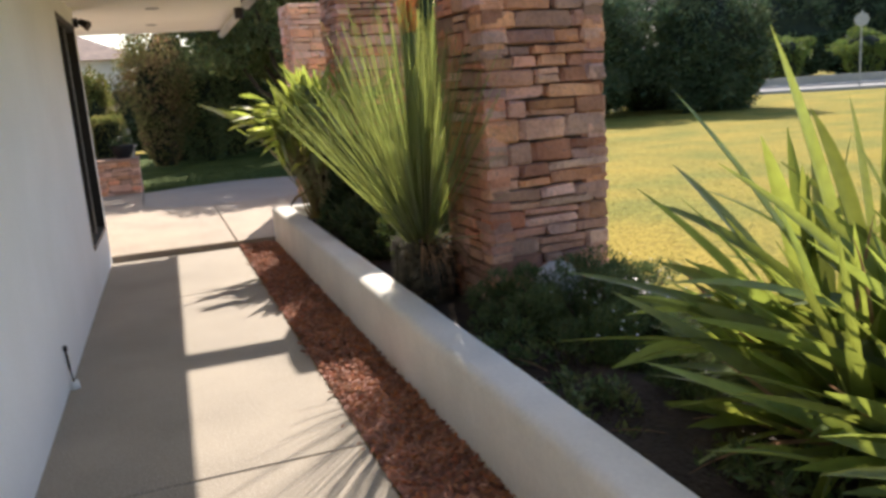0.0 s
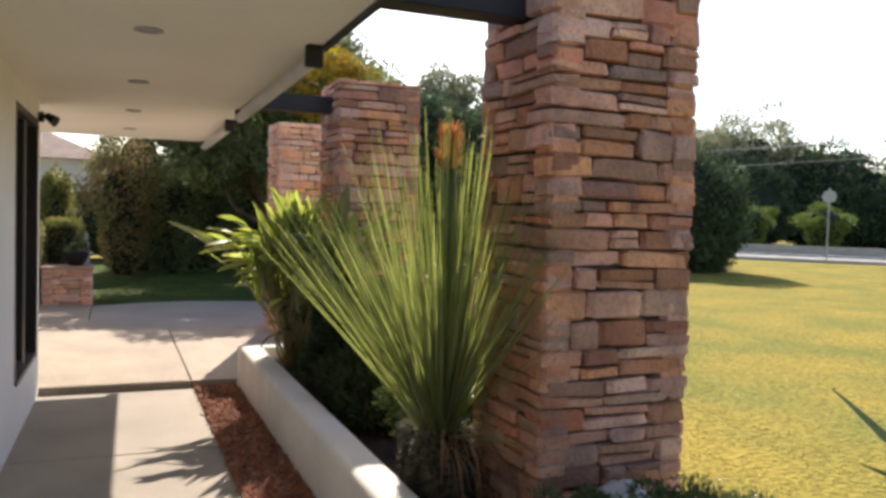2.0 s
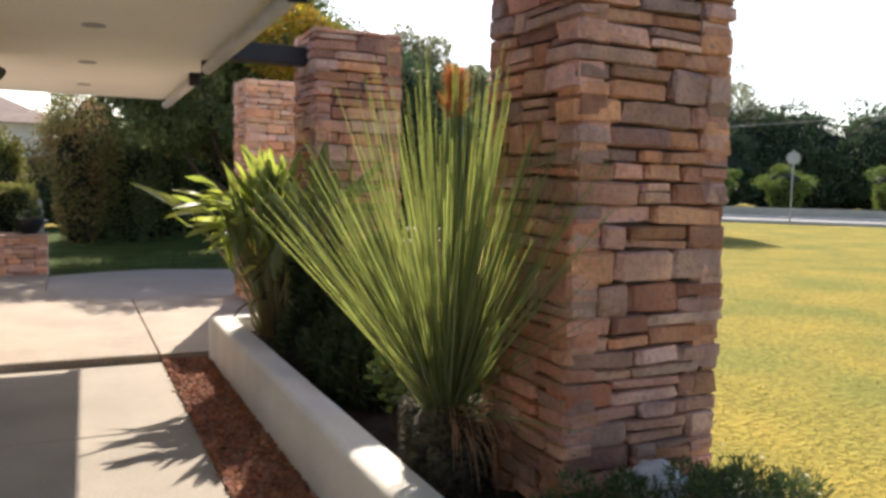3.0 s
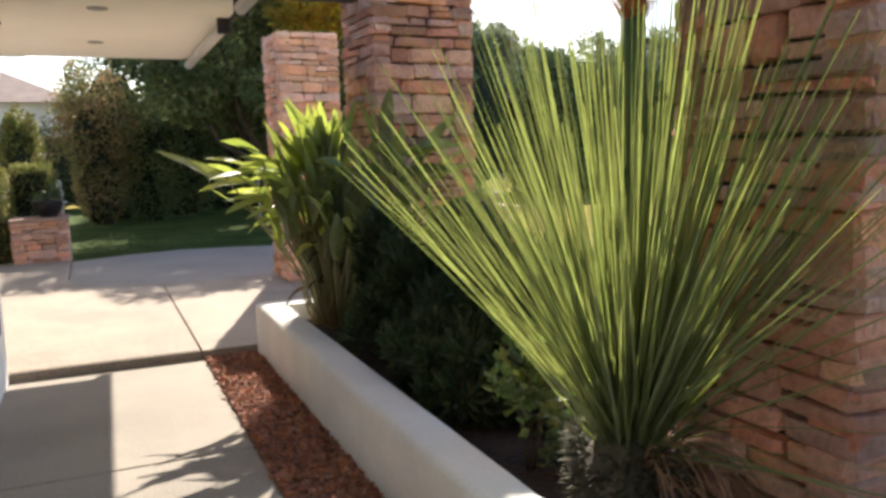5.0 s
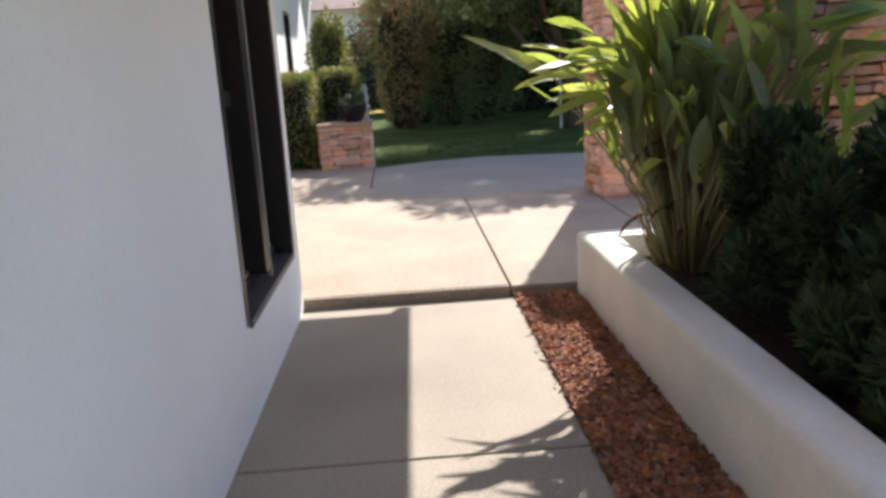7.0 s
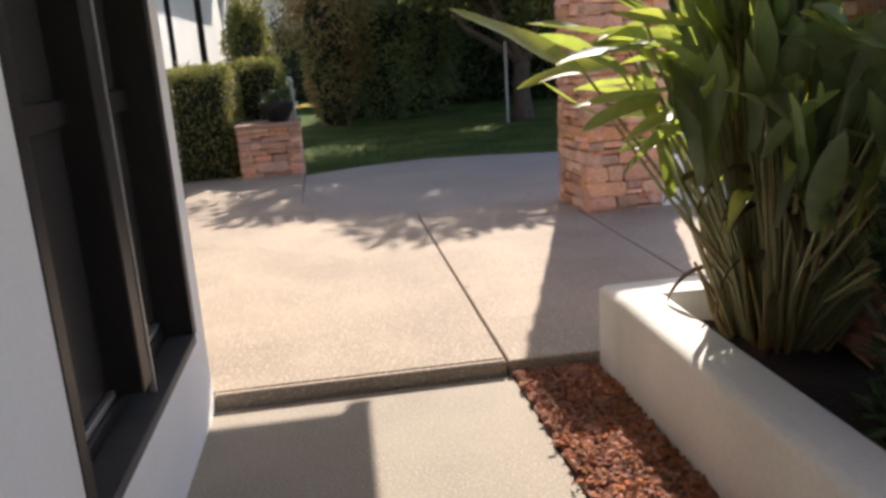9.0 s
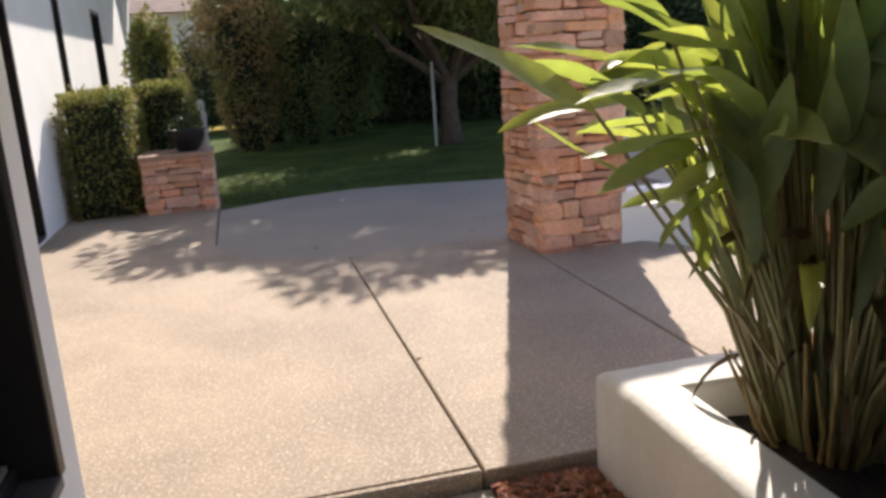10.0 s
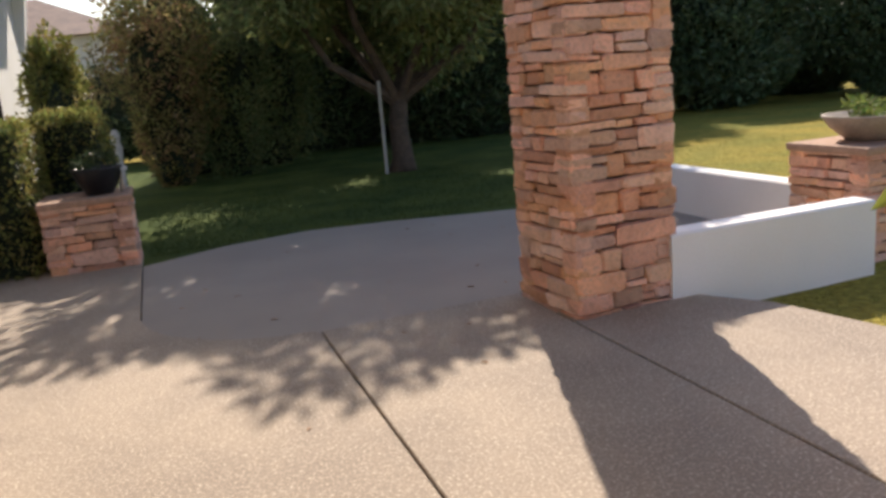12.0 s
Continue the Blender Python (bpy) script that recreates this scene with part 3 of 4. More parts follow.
# ---- mulch strip ----
bm = bmesh.new()
mv = {}
for i in range(8):
    for j in range(160):
        x, y = 0.69 + 0.44 * i / 7, -6 + 15.19 * j / 159
        mv[i, j] = bm.verts.new((x, y, -0.005 + 0.03 * noise.noise(Vector((x * 9, y * 9, 4))) + 0.012))
for i in range(7):
    for j in range(159):
        bm.faces.new((mv[i, j], mv[i + 1, j], mv[i + 1, j + 1], mv[i, j + 1]))
tagged(part("mulch_bed", bm, BARK_CHIP, smooth=True), "red-brown bark mulch bed beside the walkway", "mulch", kind="structure")
r = rng(41)
vs, fs = [], []
for i in range(15000):
    x, y = r.uniform(0.69, 1.12), r.uniform(-0.5, 9.17) if i % 3 else r.uniform(4.5, 9.17)
    if r.random() < 0.03:
        x -= r.uniform(0, 0.08)
    z = 0.012 + r.uniform(0, 0.022)
    a, s = r.uniform(0, 6.28), r.uniform(0.008, 0.022)
    w, tz = s * r.uniform(0.25, 0.55), r.uniform(-0.5, 0.5)
    c, q = math.cos(a), math.sin(a)
    k = len(vs)
    for u, v, h in ((-1, -1, 0), (1, -1, 1), (1, 1, 1), (-1, 1, 0)):
        vs.append((x + c * s * u - q * w * v, y + q * s * u + c * w * v, z + tz * s * u + 0.004 * v))
    vs.append((x, y, z + 0.006))
    fs += [(k, k + 1, k + 4), (k + 1, k + 2, k + 4), (k + 2, k + 3, k + 4), (k + 3, k, k + 4)]
tagged(raw("mulch_chips", vs, fs, BARK_CHIP), "loose red-brown shredded bark chips", "mulch", kind="stuff")

# ---- stone work ----
def stone_mesh(seed, material):
    """A roughly squared unit stone, chipped at its edges."""
    r = rng(seed)
    bm = bmesh.new()
    box(bm, (-0.5, -0.5, -0.5), (0.5, 0.5, 0.5))
    bmesh.ops.bevel(bm, geom=list(bm.edges), offset=0.1, segments=1, affect="EDGES")
    for v in bm.verts:
        v.co += Vector((r.uniform(-0.04, 0.04), r.uniform(-0.06, 0.06), r.uniform(-0.075, 0.075)))
    me = bpy.data.meshes.new("stone")
    bm.to_mesh(me)
    bm.free()
    me.materials.append(material)
    return me


ROSE_STONES = [stone_mesh(100 + i, STONE) for i in range(16)]
LIT_TAN_STONES = [stone_mesh(140 + i, STONE_TAN_LIT) for i in range(16)]


def courses(r, length, height):
    """Stones of one face: (start, end, low, high), in uneven ledge courses."""
    out, z = [], 0.0
    while z < height - 0.03:
        h = min(r.choice((0.06, 0.075, 0.09, 0.105, 0.12, 0.14)) * r.uniform(0.9, 1.1), height - z)
        if height - z - h < 0.04:
            h = height - z
        u = 0.0
        while u < length - 0.01:
            w = r.uniform(0.12, 0.42)
            if length - u - w < 0.09:
                w = length - u
            if h > 0.095 and r.random() < 0.3 and w > 0.14:
                k = r.uniform(0.35, 0.65)
                out += [(u, u + w, z, z + h * k), (u, u + w, z + h * k, z + h)]
            else:
                out.append((u, u + w, z, z + h))
            u += w
        z += h
    return out


def pillar(name, label, category, x0, x1, y0, y1, z0, z1, turn, seed, cap=None, tan=False):
    """Stacked ledge stone round a dark core; the near faces stone by stone."""
    t = thing(name, label, category, "stone pillars" if z1 > 2 else "stone pedestals")
    cx, cy = (x0 + x1) / 2, (y0 + y1) / 2
    t.location, t.rotation_euler = (cx, cy, 0), (0, 0, radians(turn))
    hx, hy = (x1 - x0) / 2, (y1 - y0) / 2
    part("core", box_bm((-hx + 0.045, -hy + 0.045, z0), (hx - 0.045, hy - 0.045, z1 - 0.02)), MORTAR, t)
    r = rng(seed)
    jv, jf = [], []
    for face in range(4):
        length = (x1 - x0) if face % 2 == 0 else (y1 - y0)
        for a, b, c, d in courses(r, length, z1 - z0):
            m = (a + b) / 2 - length / 2
            zz = z0 + (c + d) / 2
            depth = 0.16
            proud = r.uniform(-0.014, 0.016)
            edge = (hy if face % 2 == 0 else hx) - depth / 2 + proud
            w, h = (b - a) - r.uniform(0.006, 0.014), (d - c) - r.uniform(0.006, 0.013)
            ends = 0.012 * (a < 0.01) + 0.012 * (b > length - 0.01)
            place = Matrix.Rotation(math.pi / 2 * face, 4, "Z") @ pose(m, -edge, zz, r.uniform(-3.5, 3.5), r.uniform(-2.2, 2.2), r.uniform(-3, 3)) @ Matrix.Diagonal((w + ends, depth, h, 1))
            me = (LIT_TAN_STONES if tan else ROSE_STONES)[r.randrange(16)]
            if face in (0, 3):
                ob = new("stone", me)
                ob.parent = t
                ob.matrix_basis = place
            else:
                k = len(jv)
                jv += [(place @ v.co)[:] for v in me.vertices]
                jf += [tuple(k + q for q in p.vertices) for p in me.polygons]
    tagged(raw("far_side_stonework", jv, jf, STONE_TAN_LIT_J if tan else STONE_J, t), kind="stuff")
    if cap:
        part("cap", box_bm((-hx - cap, -hy - cap, z1 - 0.025), (hx + cap, hy + cap, z1 + 0.035), 0.012, 2), CAPSTONE, t, "flat sandstone cap")
    return t


# ---- big pointed leaves ----
def ribbon(vs, fs, base, d, length, width, droop, seg=6, fold=0.25, twist=0.0, shape="sword", bend=Vector((0, 0, -1))):
    """A folded leaf blade that leaves base along d and droops."""
    p, d = Vector(base), Vector(d).normalized()
    side = d.cross(Vector((0, 0, 1)))
    side = side.normalized() if side.length > 0.05 else Vector((1, 0, 0))
    side = Matrix.Rotation(twist, 3, d) @ side
    k0 = len(vs)
    for i in range(seg + 1):
        s = i / seg
        if shape == "sword":
            w = width * (0.75 + 0.5 * s) * (1 - s ** 3) + 0.002
        elif shape == "needle":
            w = width * (1 - 0.75 * s)
        else:
            w = width * max(0.02, math.sin(math.pi * min(1, 0.06 + s * 0.94)) ** 0.75) * (1 - 0.25 * s)
        up = side.cross(d).normalized()
        wave = 0.10 * w * math.sin(8 * s + twist * 5) if shape == "paddle" else 0.0
        vs += [(p - side * w / 2 + up * (fold * w * 0.5 + wave))[:], p[:], (p + side * w / 2 + up * (fold * w * 0.5 - wave))[:]]
        p = p + d * (length / seg)
        d = (d + bend * droop / seg).normalized()
        side = (side - d * side.dot(d)).normalized()
    for i in range(seg):
        a = k0 + 3 * i
        fs += [(a, a + 1, a + 4, a + 3), (a + 1, a + 2, a + 5, a + 4)]
    return p


def grass_tree(x, y, z):
    t = thing("grass_tree", "spiky grass tree, stiff yellow-green needles on a shaggy trunk", "plant")
    t.location = (x, y, z)
    r = rng(7)
    bm = bmesh.new()
    tube(bm, [(0, 0, -0.05), (0.0, 0, 0.15), (0.0, 0, 0.34), (0, 0, 0.47)], [0.18, 0.2, 0.195, 0.1], 16)
    part("trunk", bm, PALM_TRUNK, t)
    vs, fs = [], []
    for i in range(1500):
        a, h = r.uniform(0, 6.28), r.uniform(0.0, 0.46)
        d = Vector((math.cos(a), math.sin(a), r.uniform(-0.2, 1.2)))
        ribbon(vs, fs, (0.185 * math.cos(a), 0.185 * math.sin(a), h), d, r.uniform(0.03, 0.075), 0.017, 0.4, 2, 0.3)
    raw("shaggy_bark", vs, fs, PALM_TRUNK, t, "shaggy dark leaf stubs")
    rest_v, rest_f = [], []
    for i in range(580):
        a = r.uniform(0, 6.28)
        tilt = 0.74 * r.random() ** 0.75 + 0.1 * max(0.0, math.sin(a)) * r.random()
        if (a < 0.5 or a > 4.9) and tilt > 0.14:
            # the pillar stands on this side: the needles pass in front of it
            a, tilt = 3.9 + 1.08 * r.random() ** 0.55, tilt * r.uniform(0.85, 1.2)
        if i % 37 == 0:
            a, tilt = r.uniform(4.5, 4.95), r.uniform(0.75, 1.3)
        d = Vector((math.sin(tilt) * math.cos(a), math.sin(tilt) * math.sin(a), math.cos(tilt)))
        L = (r.uniform(1.4, 1.82) if tilt < 0.22 else r.uniform(1.1, 1.72)) * (1 - 0.12 * tilt)
        base = (0.1 * math.cos(a) * r.random(), 0.1 * math.sin(a) * r.random(), 0.38 + r.uniform(0, 0.1))
        vs, fs = (rest_v, rest_f) if i >= 290 else ([], [])
        ribbon(vs, fs, base, d, L, r.uniform(0.007, 0.016), 0.05 + 0.16 * tilt * r.random(), 6, 0.35, r.uniform(-1.5, 1.5), "needle")
        if i < 290:
            raw("needle", vs, fs, PALM_LEAF, t)
    tagged(raw("needle_mass", rest_v, rest_f, PALM_LEAF, t), kind="stuff")
    # a short skirt of dry needles on the pillar side of the trunk
    for i in range(46):
        a = r.uniform(4.3, 5.9)
        vs, fs = [], []
        ribbon(vs, fs, (0.17 * math.cos(a), 0.17 * math.sin(a), r.uniform(0.3, 0.46)), (math.cos(a) * 0.6, math.sin(a) * 0.6, 0.6), r.uniform(0.25, 0.5), 0.011, r.uniform(2.2, 3.4), 7, 0.3, r.uniform(-1, 1), "needle")
        raw("dry_needle", vs, fs, DRY_LEAF, t, "dry tan hanging needle")
    bm = bmesh.new()
    tube(bm, [(0, 0, 0.35), (0.01, 0, 0.9), (0.0, 0, 1.5), (0.0, 0, 1.95)], [0.062, 0.06, 0.052, 0.035], 14)
    part("flower_stalk", bm, STALK, t, "dark green upright flower stalk", smooth=True)
    vs, fs = [], []
    for i in range(320):
        a, h = r.uniform(0, 6.28), 1.84 + 0.2 * r.random() ** 0.8
        q = 0.045 - 0.03 * (h - 1.84) / 0.2
        ribbon(vs, fs, (q * math.cos(a), q * math.sin(a), h), (math.cos(a), math.sin(a), 1.8), r.uniform(0.05, 0.11), 0.012, 0.2, 2, 0.3, 0, "needle")
    raw("flower_head", vs, fs, FLOWER, t, "orange flower head at the stalk tip")
    return t


def paddle_leaf(t, r, base, top, out, length, width, droop, twist):
    """One leaf: a bowed round stem and the folded blade at its end."""
    base, top = Vector(base), Vector(top)
    mid = base.lerp(top, 0.5) + Vector((-(top.x - base.x) * 0.14 + r.uniform(-0.02, 0.02), -(top.y - base.y) * 0.14 + r.uniform(-0.02, 0.02), 0.03))
    bm = bmesh.new()
    tube(bm, [base, mid, top], [0.012, 0.009, 0.006], 5, False)
    stem = part("stem", bm, PADDLE_STEM, t)
    vs, fs = [], []
    ribbon(vs, fs, top, out, length, width, droop, 9, r.uniform(0.25, 0.75), twist, "paddle")
    raw("leaf", vs, fs, PADDLE, stem, smooth=True)


def paddle_plant(name, label, x, y, z, leaves, seed):
    """A crowded clump of stems that carry paddle leaves at all heights, open to the walkway side."""
    t = thing(name, label, "plant")
    t.location = (x, y, z)
    r = rng(seed)
    for i in range(leaves):
        a = r.uniform(0, 6.28)
        q = r.random() ** 0.6
        up = r.random() ** 0.8
        if math.cos(a) > 0.25:
            # the pillar stands close on this side
            a = r.uniform(-2.3, -0.75) if r.random() < 0.8 else r.uniform(1.2, 2.0)
        base = (0.16 * q * math.cos(a), 0.2 * q * math.sin(a), -0.05)
        reach = (0.08 + 0.5 * q * (1.25 - up)) * r.uniform(0.6, 1.2)
        if math.sin(a) > 0.3:
            reach *= 0.55
        h = 0.62 + 0.82 * up - 0.12 * q
        top = (reach * math.cos(a) - 0.08 * up, reach * math.sin(a), h)
        flop = r.random() ** 2.6
        swing = a + r.uniform(-0.9, 0.9)
        out = (math.cos(swing) * (0.22 + 0.8 * flop), math.sin(swing) * (0.22 + 0.8 * flop), 1.0 - 0.95 * flop)
        paddle_leaf(t, r, base, top, out, r.uniform(0.34, 0.56), r.uniform(0.075, 0.13), r.uniform(0.05, 0.6) + 0.5 * flop, r.uniform(-1.5, 1.5))
    # leaves that reach out over the walkway
    for i in range(17):
        top = (r.uniform(-0.66, -0.34), r.uniform(-0.2, 0.3), r.uniform(0.92, 1.38))
        out = (-1, r.uniform(-0.5, 0.5), r.uniform(-0.25, 0.6))
        paddle_leaf(t, r, (-0.12, top[1] * 0.4, -0.05), top, out, r.uniform(0.32, 0.46), r.uniform(0.08, 0.12), r.uniform(0.0, 0.4), r.uniform(-0.7, 0.7))
    paddle_leaf(t, r, (-0.14, 0.0, -0.05), (-0.80, 0.04, 1.16), (-1, -0.12, 0.55), 0.6, 0.125, 0.1, -0.75)
    paddle_leaf(t, r, (-0.14, 0.05, -0.05), (-0.66, 0.1, 0.95), (-1, 0.1, 0.5), 0.36, 0.04, -0.3, 0.2)
    # leaves that pass in front of the pillar
    for i in range(46):
        top = (r.uniform(-0.12, 0.55), r.uniform(-0.8, -0.44), r.uniform(0.5, 1.42))
        out = (r.uniform(-0.5, 0.5), r.uniform(-0.7, 0.0), r.uniform(0.2, 1.0))
        paddle_leaf(t, r, (r.uniform(-0.05, 0.1), r.uniform(-0.2, -0.1), -0.05), top, out, r.uniform(0.32, 0.54), r.uniform(0.08, 0.14), r.uniform(0.1, 1.0), r.uniform(-1.5, 1.5))
    # dead leaves hanging round the foot
    for i in range(26):
        a = r.uniform(-3.6, 0.0)
        vs, fs = [], []
        ribbon(vs, fs, (0.16 * math.cos(a), 0.2 * math.sin(a), r.uniform(0.25, 0.75)), (math.cos(a), math.sin(a), 0.5), r.uniform(0.2, 0.42), r.uniform(0.025, 0.05), r.uniform(1.5, 2.6), 7, 0.5, r.uniform(-1, 1), "sword")
        raw("dead_leaf", vs, fs, DEAD_LEAF, t, "hanging dead brown leaf", smooth=True)
    # dry leaf bases round the foot
    for i in range(44):
        a = r.uniform(0, 6.28)
        d = Vector((0.4 * math.cos(a), 0.4 * math.sin(a), 1)).normalized()
        bm = bmesh.new()
        b0 = Vector((0.17 * math.cos(a), 0.21 * math.sin(a), -0.05))
        tube(bm, [b0, b0 + d * 0.2 + Vector((r.uniform(-0.03, 0.03), r.uniform(-0.03, 0.03), 0)), b0 + d * r.uniform(0.3, 0.6)], [0.015, 0.01, 0.005], 5, False)
        part("dry_stem", bm, DRY_LEAF, t, "dry tan leaf stem")
    return t


grass_tree(1.57, 4.66, 0.24)
paddle_plant("strelitzia", "large strelitzia clump with glossy paddle leaves in the planter", 1.70, 8.6, 0.3, 185, 11)


def sword_plant(x, y, z):
    t = thing("flax_plant", "broad sword-leaved green flax clump in the planter", "plant")
    t.location = (x, y, z)
    r = rng(23)
    crowns = [(0.0, 0.0, 0.3), (0.1, -0.42, 0.45), (-0.16, -0.3, 0.2), (0.1, 0.2, 0.45), (0.0, -0.7, 0.3), (0.05, -0.15, 0.65), (-0.05, -0.95, 0.3), (-0.12, -0.55, 0.3)]
    for i in range(300):
        cx, cy, cz = crowns[i % len(crowns)]
        a = r.uniform(0, 6.28)
        tilt = r.uniform(0.1, 1.35)
        if i % 3 == 0:
            a, tilt = r.uniform(1.7, 4.2), r.uniform(0.5, 1.35)
        d = Vector((math.sin(tilt) * math.cos(a), math.sin(tilt) * math.sin(a), math.cos(tilt)))
        q = 0.1 * r.random()
        dry = i % 13 == 3
        vs, fs = [], []
        length = r.uniform(0.45, 0.85) if tilt > 1.0 else r.uniform(0.6, 1.15)
        ribbon(vs, fs, (cx + q * math.cos(a), cy + q * math.sin(a), cz * r.random()), d, length, r.uniform(0.02, 0.035) if dry else r.uniform(0.045, 0.1), r.uniform(0.1, 1.0), 9, 0.4, r.uniform(-1.4, 1.4), "sword")
        raw("dry_leaf" if dry else "leaf", vs, fs, DRY_LEAF if dry else FLAX, t, "dry curled tan leaf" if dry else "", smooth=True)
    for a, tilt, length, width in ((2.3, 0.5, 1.35, 0.1), (2.7, 1.05, 1.25, 0.075), (2.95, 1.2, 1.3, 0.08), (2.0, 0.25, 1.4, 0.11)):
        vs, fs = [], []
        d = (math.sin(tilt) * math.cos(a), math.sin(tilt) * math.sin(a), math.cos(tilt))
        ribbon(vs, fs, (0.05, -0.1, 0.3), d, length, width, 0.35, 10, 0.35, r.uniform(-0.5, 0.5), "sword")
        raw("leaf", vs, fs, FLAX, t, smooth=True)
    return t


sword_plant(2.3, 1.75, 0.25)


def low_shrub(name, label, boxes, n, size, leaf, seed, aspect=0.45, up=0.4):
    """Ground-hugging shrub made of lumps given as (centre, radii)."""
    t = thing(name, label, "shrub")
    r = rng(seed)
    vs, fs = [], []
    for k, (c, q) in enumerate(boxes):
        v2, f2 = leaf_cloud(n, lumpy(c, q, 22, seed + k), size, seed + 20 + k, up, aspect)
        o = len(vs)
        vs += v2
        fs += [tuple(o + i for i in f) for f in f2]
    raw("foliage", vs, fs, leaf, t)
    for c, q in boxes:
        for i in range(7):
            a = r.uniform(0, 6.28)
            bm = bmesh.new()
            tube(bm, [(c[0], c[1], 0.2), (c[0] + q[0] * 0.6 * math.cos(a), c[1] + q[1] * 0.6 * math.sin(a), c[2] + q[2] * 0.4)], [0.008, 0.003], 5)
            part("twig", bm, WOOD_BARK, t)
    return t


low_shrub("dark_shrub", "dense dark green low shrub behind the planter wall", [((1.85, 7.4, 0.6), (0.42, 0.55, 0.45)), ((1.75, 6.6, 0.55), (0.38, 0.5, 0.4)), ((2.05, 6.0, 0.5), (0.4, 0.55, 0.38)), ((1.65, 6.1, 0.5), (0.26, 0.4, 0.3)), ((2.2, 6.7, 0.7), (0.32, 0.5, 0.5)), ((1.8, 7.75, 0.95), (0.2, 0.22, 0.3)), ((1.65, 7.1, 0.85), (0.16, 0.2, 0.28)), ((2.0, 6.95, 1.05), (0.18, 0.24, 0.28)), ((1.9, 6.35, 0.9), (0.17, 0.2, 0.26)), ((2.3, 7.4, 1.0), (0.24, 0.25, 0.3)), ((2.25, 6.1, 0.9), (0.2, 0.22, 0.24))], 4200, 0.09, SHRUB, 60, 0.26, 0.9)
low_shrub("flowering_ground_cover", "fine-leaved grey-green ground cover with tiny pale flowers", [((2.15, 3.4, 0.45), (0.4, 0.45, 0.28)), ((2.45, 3.5, 0.42), (0.4, 0.4, 0.24)), ((1.8, 3.6, 0.4), (0.3, 0.4, 0.26)), ((2.4, 2.9, 0.38), (0.38, 0.45, 0.22)), ((1.95, 2.95, 0.36), (0.32, 0.42, 0.2)), ((2.2, 2.4, 0.32), (0.35, 0.4, 0.16))], 6500, 0.036, HERB, 80, 0.22, 0.8)
low_shrub("weed_patch", "thin dark weeds on the planter soil", [((1.6, 2.4, 0.26), (0.22, 0.5, 0.14)), ((1.75, 1.4, 0.26), (0.3, 0.5, 0.16)), ((1.6, 3.3, 0.28), (0.2, 0.4, 0.14)), ((1.9, 5.2, 0.3), (0.3, 0.4, 0.2))], 1500, 0.045, HERB, 88)
low_shrub("light_leaved_shrub", "small light-green leafy shrub at the foot of the grass tree", [((1.6, 5.4, 0.7), (0.15, 0.26, 0.3))], 240, 0.07, LIME, 95, 0.7)
litter = rng(99)
for i in range(34):
    vs, fs = [], []
    a = litter.uniform(0, 6.28)
    ribbon(vs, fs, (litter.uniform(1.55, 2.3), litter.uniform(1.0, 6.5), 0.3), (math.cos(a), math.sin(a), litter.uniform(0.05, 0.5)), litter.uniform(0.15, 0.5), litter.uniform(0.008, 0.025), litter.uniform(0.3, 1.1), 5, 0.3, litter.uniform(-1, 1), "sword")
    tagged(raw("fallen_leaf", vs, fs, DRY_LEAF), "dry tan fallen leaf on planter soil", "leaf", "fallen leaves")
# tiny flowers over the ground cover
r = rng(97)
vs, fs = [], []
for i in range(60):
    x, y = r.uniform(1.7, 2.6), r.uniform(2.2, 3.85)
    z, q = r.uniform(0.46, 0.66), 0.009
    k = len(vs)
    for a in range(5):
        vs.append((x + q * math.cos(a * 1.257), y + q * math.sin(a * 1.257), z + 0.003 * (a % 2)))
    fs.append((k, k + 1, k + 2, k + 3, k + 4))
tagged(raw("small_flowers", vs, fs, ROCK), "tiny pale flowers above the ground cover", "flowers", kind="stuff")
bm = core_bm((0, 0, 0.0), (0.17, 0.11, 0.15), 5, 3, 0.35)
ob = tagged(part("pale_rock", bm, ROCK, smooth=True), "pale grey-white rock at the foot of the stone pillar", "rock")
ob.location = (2.16, 3.82, 0.45)

# ---- entry side ----

def hedge(name, label, lo, hi, n, seed):
    t = thing(name, label, "hedge")
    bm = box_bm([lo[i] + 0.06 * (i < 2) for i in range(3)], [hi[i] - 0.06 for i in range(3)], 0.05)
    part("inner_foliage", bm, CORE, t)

    def place(r):
        f = r.random()
        p = [r.uniform(lo[i], hi[i]) for i in range(3)]
        d = [0, 0, 0]
        ax = 2 if f < 0.35 else (1 if f < 0.65 else 0)
        end = hi if (ax == 2 or r.random() < 0.5) else lo
        s = 1 if end is hi else -1
        p[ax] = end[ax] + (r.gauss(-0.02, 0.04) + 0.05 * noise.noise(Vector(p) * 3.1)) * s
        d[ax] = s
        return p, d

    vs, fs = leaf_cloud(n, place, 0.05, seed, 0.1, 0.6)
    raw("foliage", vs, fs, HEDGE, t)


hedge("clipped_hedge", "clipped box hedge against the white wall", (-2.05, 16.3, 0.05), (-1.32, 17.5, 1.45), 9000, 120)
hedge("clipped_hedge", "second clipped hedge block behind the stone pedestal", (-1.3, 17.3, 0.0), (-0.68, 18.4, 1.5), 7000, 121)


